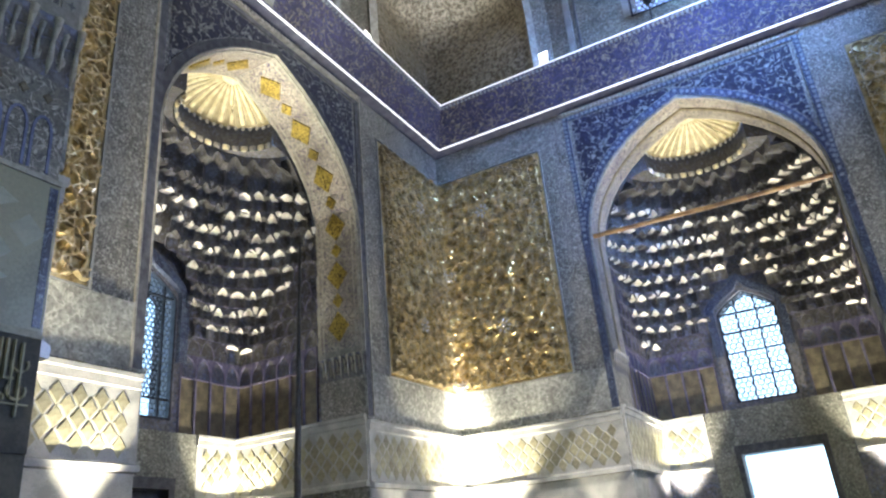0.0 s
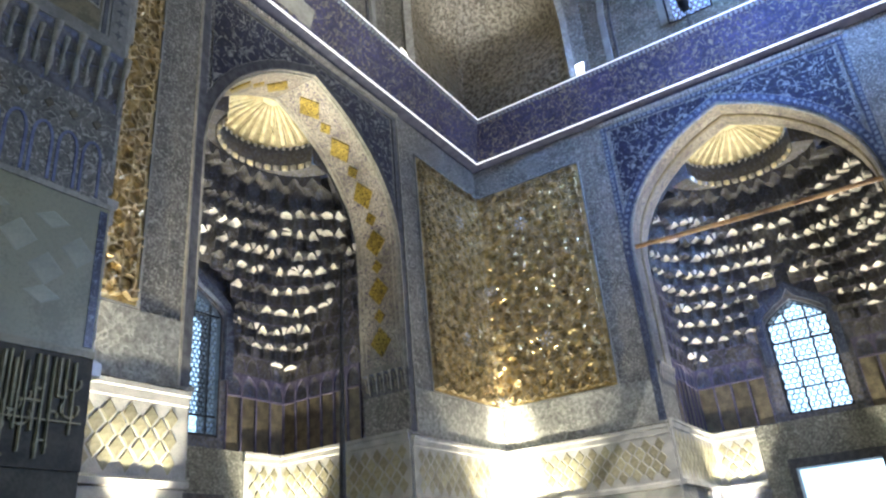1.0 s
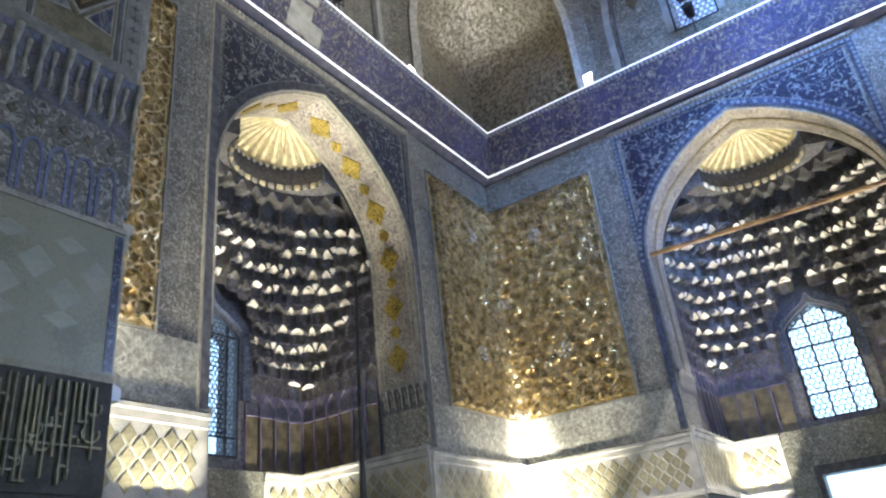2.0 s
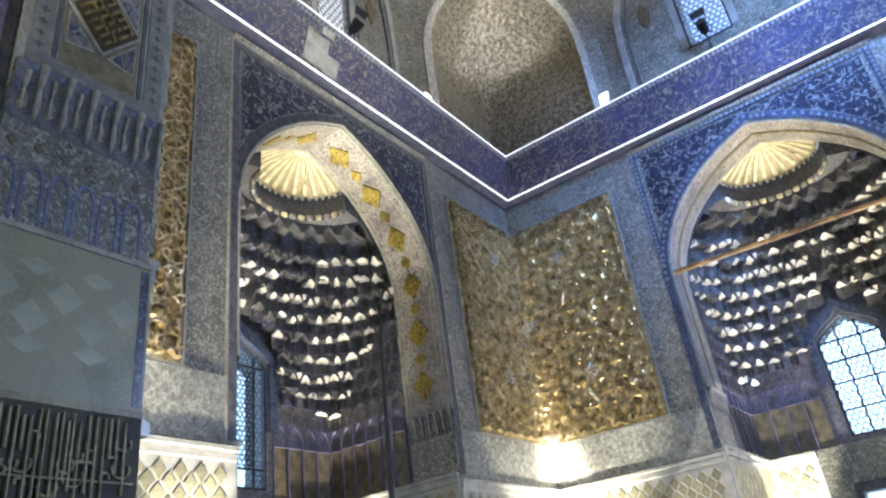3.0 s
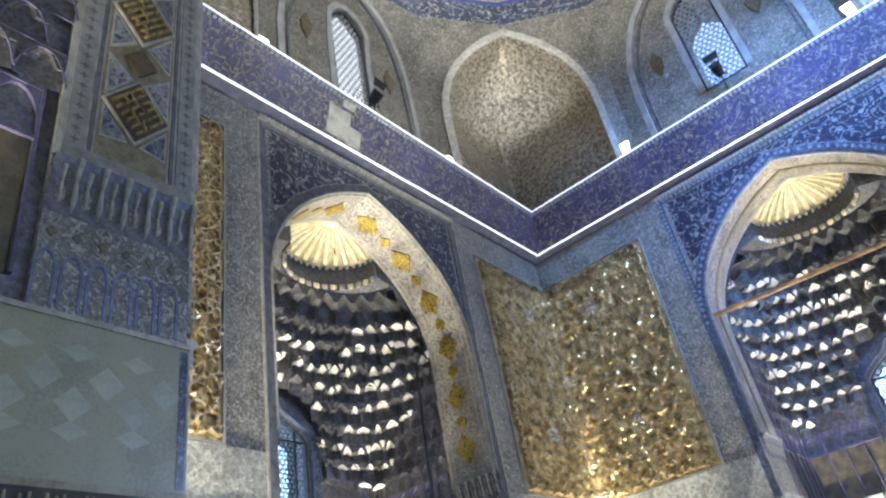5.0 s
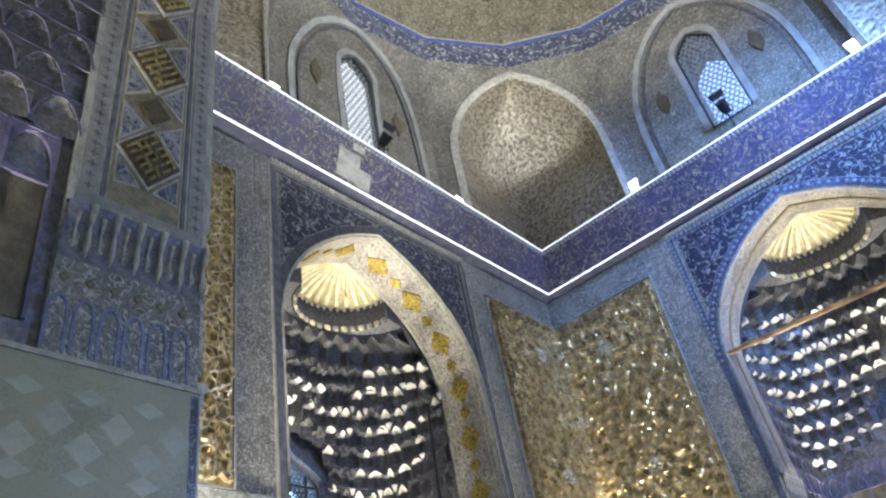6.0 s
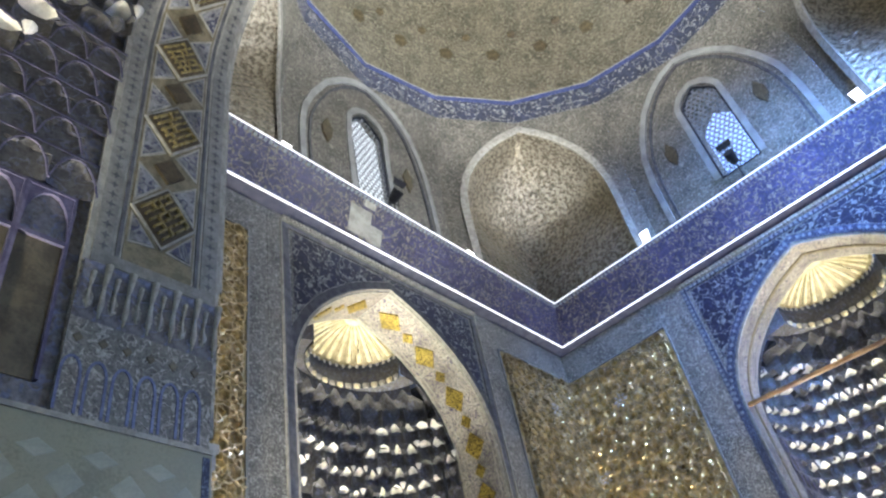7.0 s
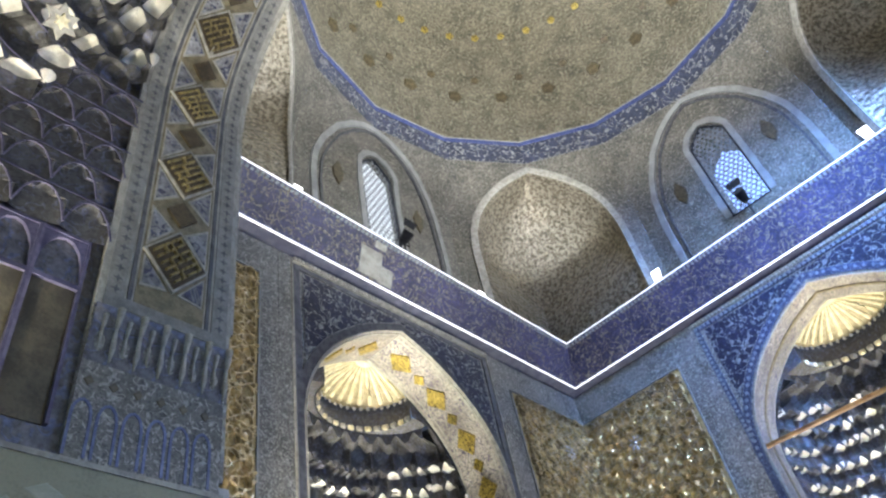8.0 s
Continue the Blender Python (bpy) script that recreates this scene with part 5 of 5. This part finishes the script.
for k in range(8):
    if k == 6:
        continue
    rot = pose(0, 0, 0, 0, 0, 45 * k)
    if k % 2 == 0:
        side = tagged(new("drum_wall", shared(("dw", k == 0), lambda: window_side_mesh(1.1 if k == 0 else 0.16))), "painted drum wall with an arched window", "wall", kind="structure")
        build_upper_window(side)
        part("window_trim", shared("utrim", lambda: drum_strip([(a * 1.16, b + 0.04) for a, b in outline([(UWIN[1], 0.43), (13.75, 0.34), (13.9, 0.2), (14.0, 0.0)], UWIN[0])], 0.13, 0.03, STONE, "window_trim")), side)
        part("arch_trim", shared("btrim", lambda: drum_strip(outline(BLIND, DRUM0), 0.13, 0.05, STONE, "arch_trim")), side, "pale blind arch moulding")
        part("arch_trim", shared("btrim2", lambda: drum_strip([(a * 0.9, b - 0.14) for a, b in outline(BLIND, DRUM0 + 0.14)], 0.05, 0.04, SLATE, "arch_trim")), side)
        for s in (-1, 1):
            part("plaque", shared(("plaque", s), lambda: plaque_mesh(s)), side, "dark brown pointed plaque")
    else:
        side = tagged(new("drum_wall", shared("ds", squinch_side_mesh)), "painted drum wall round a corner squinch", "wall", kind="structure")
        part("squinch", shared("sq", squinch_mesh), side, "gilded plaster relief of a corner squinch")
        part("arch_trim", shared("sqtrim", lambda: drum_strip(outline(SQ, DRUM0), 0.16, 0.05, LINE, "arch_trim")), side, "pale moulding round the squinch")
    side.matrix_world = rot

# ---- ring and dome ----
def ring_mesh(z0, r0, z1, r1, material, name, thick=0.12, sides=16):
    g = Geo()
    prof = [(r0 + 0.4, z0), (r0, z0), (r1, z1), (r1 + 0.4, z1)]
    rows = []
    for r, z in prof:
        rows.append([(r * math.cos(2 * math.pi * k / sides + math.pi / 8), r * math.sin(2 * math.pi * k / sides + math.pi / 8), z) for k in range(sides)])
    g.grid(rows, close=True)
    return g.mesh(name, material)


ring = tagged(new("ring_frieze", ring_mesh(14.97, 4.93, 15.50, 4.82, SCRIPT_BLUE, "ring_frieze")), "blue and white inscription ring under the dome", "frieze", kind="structure")
part("ring_edge", ring_mesh(15.50, 4.79, 15.58, 4.77, BLUE_EDGE, "ring_edge"), ring, "cobalt upper edge")
part("ring_edge", ring_mesh(15.58, 4.76, 15.61, 4.76, LINE, "ring_edge"), ring, "white upper line")
part("ring_edge", ring_mesh(14.90, 4.95, 14.97, 4.94, LINE, "ring_edge"), ring, "pale lower line")


def dome_r(z):
    q = (z - 15.6) / 6.6
    return 4.95 * math.sqrt(max(0.0, 1 - q ** 2.1))


def dome_mesh():
    g = Geo()
    rows = []
    for j in range(41):
        z = 15.6 + 6.6 * math.sin(j / 40 * math.pi / 2)
        r = dome_r(z)
        rows.append([(r * math.cos(2 * math.pi * k / 96), r * math.sin(2 * math.pi * k / 96), z) for k in range(96)])
    g.grid(rows, close=True)
    return g.mesh("dome", DOME, smooth=True)


dome = tagged(new("dome", dome_mesh()), "olive and gold painted dome with dark medallions", "ceiling", kind="structure")


def medallion_mesh(r, material):
    g = Geo()
    n = 10
    o = [(r * (1 if k % 2 else 0.8) * math.cos(math.pi * k / n * 2), r * (1 if k % 2 else 0.8) * math.sin(math.pi * k / n * 2), 0) for k in range(n)]
    g.slab([(x * .9, y * .9, -0.03) for x, y, z in o], o)
    return g.mesh("medallion", material)


for row, (z, r, mat, nm) in enumerate(((17.5, 0.20, MEDAL, 24), (18.1, 0.13, MEDAL, 24), (19.4, 0.12, GOLD_TILE, 36))):
    for k in range(nm):
        a = 2 * math.pi * (k + 0.5 * (row % 2)) / nm
        rr = dome_r(z) - 0.01
        o = part("medallion", shared(("med", row), lambda: medallion_mesh(r, mat)), dome)
        n_ = Vector((math.cos(a), math.sin(a), 0.45 + 0.35 * row)).normalized()
        o.matrix_local = Matrix.Translation((rr * math.cos(a), rr * math.sin(a), z)) @ n_.to_track_quat("Z", "Y").to_matrix().to_4x4()

# ---- things ----
rod = Geo()
rod.tube([(-2.02, W + 0.12, 7.16), (0.0, W + 0.12, 7.10), (2.02, W + 0.12, 7.06)], 0.045, 8)
tagged(new("tie_rod", rod.mesh("tie_rod", WOOD)), "brown wooden tie rod across the arch", "beam")

pole = Geo()
pole.tube([(-4.9, 0.18, 0.0), (-4.9, 0.21, 3.0), (-4.9, 0.25, 4.8), (-4.9, 0.31, 6.21)], [0.05, 0.045, 0.028, 0.016], 8)
tagged(new("pole", pole.mesh("pole", BLACK)), "tall thin black pole standing before the bay", "pole")

def flood_body():
    g = Geo()
    g.slab([(-.15, -.03, .46), (.15, -.03, .46), (.08, -.0, .06), (-.08, -.0, .06)], [(-.13, .12, .44), (.13, .12, .44), (.07, .06, .06), (-.07, .06, .06)])
    return g.mesh("floodlight", PATCH)


def flood_face():
    g = Geo()
    g.slab([(-.14, -.045, .45), (.14, -.045, .45), (.075, -.012, .07), (-.075, -.012, .07)], [(-.14, -.028, .45), (.14, -.028, .45), (.075, .004, .07), (-.075, .004, .07)])
    return g.mesh("lens", LAMP_FACE)


def flood_foot():
    g = Geo()
    g.box((-.10, -.04, 0.0), (.10, .08, .03))
    g.box((-.02, .0, .03), (.02, .04, .08))
    return g.mesh("foot", BLACK)


# k = 3: unseen east pair, added to go with the extra dome floods
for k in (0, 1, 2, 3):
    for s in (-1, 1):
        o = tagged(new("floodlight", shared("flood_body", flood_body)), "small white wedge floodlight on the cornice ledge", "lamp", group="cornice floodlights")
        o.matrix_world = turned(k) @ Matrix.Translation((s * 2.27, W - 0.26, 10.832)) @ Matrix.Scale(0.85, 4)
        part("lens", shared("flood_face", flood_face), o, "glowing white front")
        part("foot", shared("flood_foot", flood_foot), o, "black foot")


def spot_head():
    g = Geo()
    g.tube([(0, .10, .74), (0, .06, .74), (0, -.06, .78), (0, -.16, .84), (0, -.20, .86)], [0.06, 0.10, 0.12, 0.13, 0.135], 12)
    return g.mesh("spotlight", BLACK)


def spot_piece(kind):
    g = Geo()
    if kind == "stand":
        g.tube([(0, 0, .02), (0, 0, .62)], 0.02, 8)
    if kind == "base":
        g.box((-.13, -.13, 0), (.13, .13, .025))
    if kind == "yoke":
        g.tube([(-.15, 0, .80), (-.15, 0, .62), (.15, 0, .62), (.15, 0, .80)], 0.014, 6)
    if kind == "barn_door":
        g.slab([(-.15, -.21, .99), (.15, -.21, .99), (.19, -.30, 1.10), (-.19, -.30, 1.10)], [(-.15, -.20, .985), (.15, -.20, .985), (.19, -.29, 1.095), (-.19, -.29, 1.095)])
    return g.mesh(kind, BLACK)


for k in (0, 1):
    o = tagged(new("spotlight", shared("spot", spot_head)), "black spotlight standing before the drum window", "lamp", group="drum spotlights")
    o.matrix_world = turned(k) @ Matrix.Translation((-0.04 if k == 0 else 0.2, W - 0.26, 10.832)) @ Matrix.Scale(0.85, 4)
    for kind in ("stand", "base", "yoke", "barn_door"):
        part(kind, shared(("spot", kind), lambda: spot_piece(kind)), o)

patch = Geo()
for a, b, c, d in ((-1.08, -0.62, 0.02, 0.72), (-0.66, -0.36, -0.02, 0.42), (-0.80, -0.56, 0.82, 0.99)):
    def on_band(u, q):
        o = 0.26 + 0.23 * q
        return (u, W - o - 0.008, 9.96 + 0.70 * q)
    patch.slab([on_band(a, c), on_band(b, c), on_band(b, d), on_band(a, d)], [(x, y + 0.01, z) for x, y, z in (on_band(a, c), on_band(b, c), on_band(b, d), on_band(a, d))])
for c in bpy.data.objects:
    if c.name == "cornice_west":
        part("repair_patch", patch.mesh("repair_patch", PATCH), c, "bare plaster repair in the cornice")

# ---- bright sky outside the windows ----
def sky_mesh(w, z0, z1, y, material=SKYGLOW):
    g = Geo()
    g.face((-w, y, z0), (w, y, z0), (w, y, z1), (-w, y, z1))
    return g.mesh("sky_backdrop", material)


for k in range(3):
    o = tagged(new("sky_backdrop", shared("sky_low", lambda: sky_mesh(4.5, 0.0, 9.6, W + DEPTH + 2.6, SKYPALE))), "bright daylight sky outside the bay window", "sky", kind="structure")
    o.matrix_world = turned(k)
    if k < 2:
        o = tagged(new("sky_backdrop", sky_mesh(3.6, 10.9, 19.0, W + 2.4, SKYBLUE if k == 0 else SKYGLOW)), "bright daylight sky outside the drum window", "sky", kind="structure")
        o.matrix_world = turned(k)
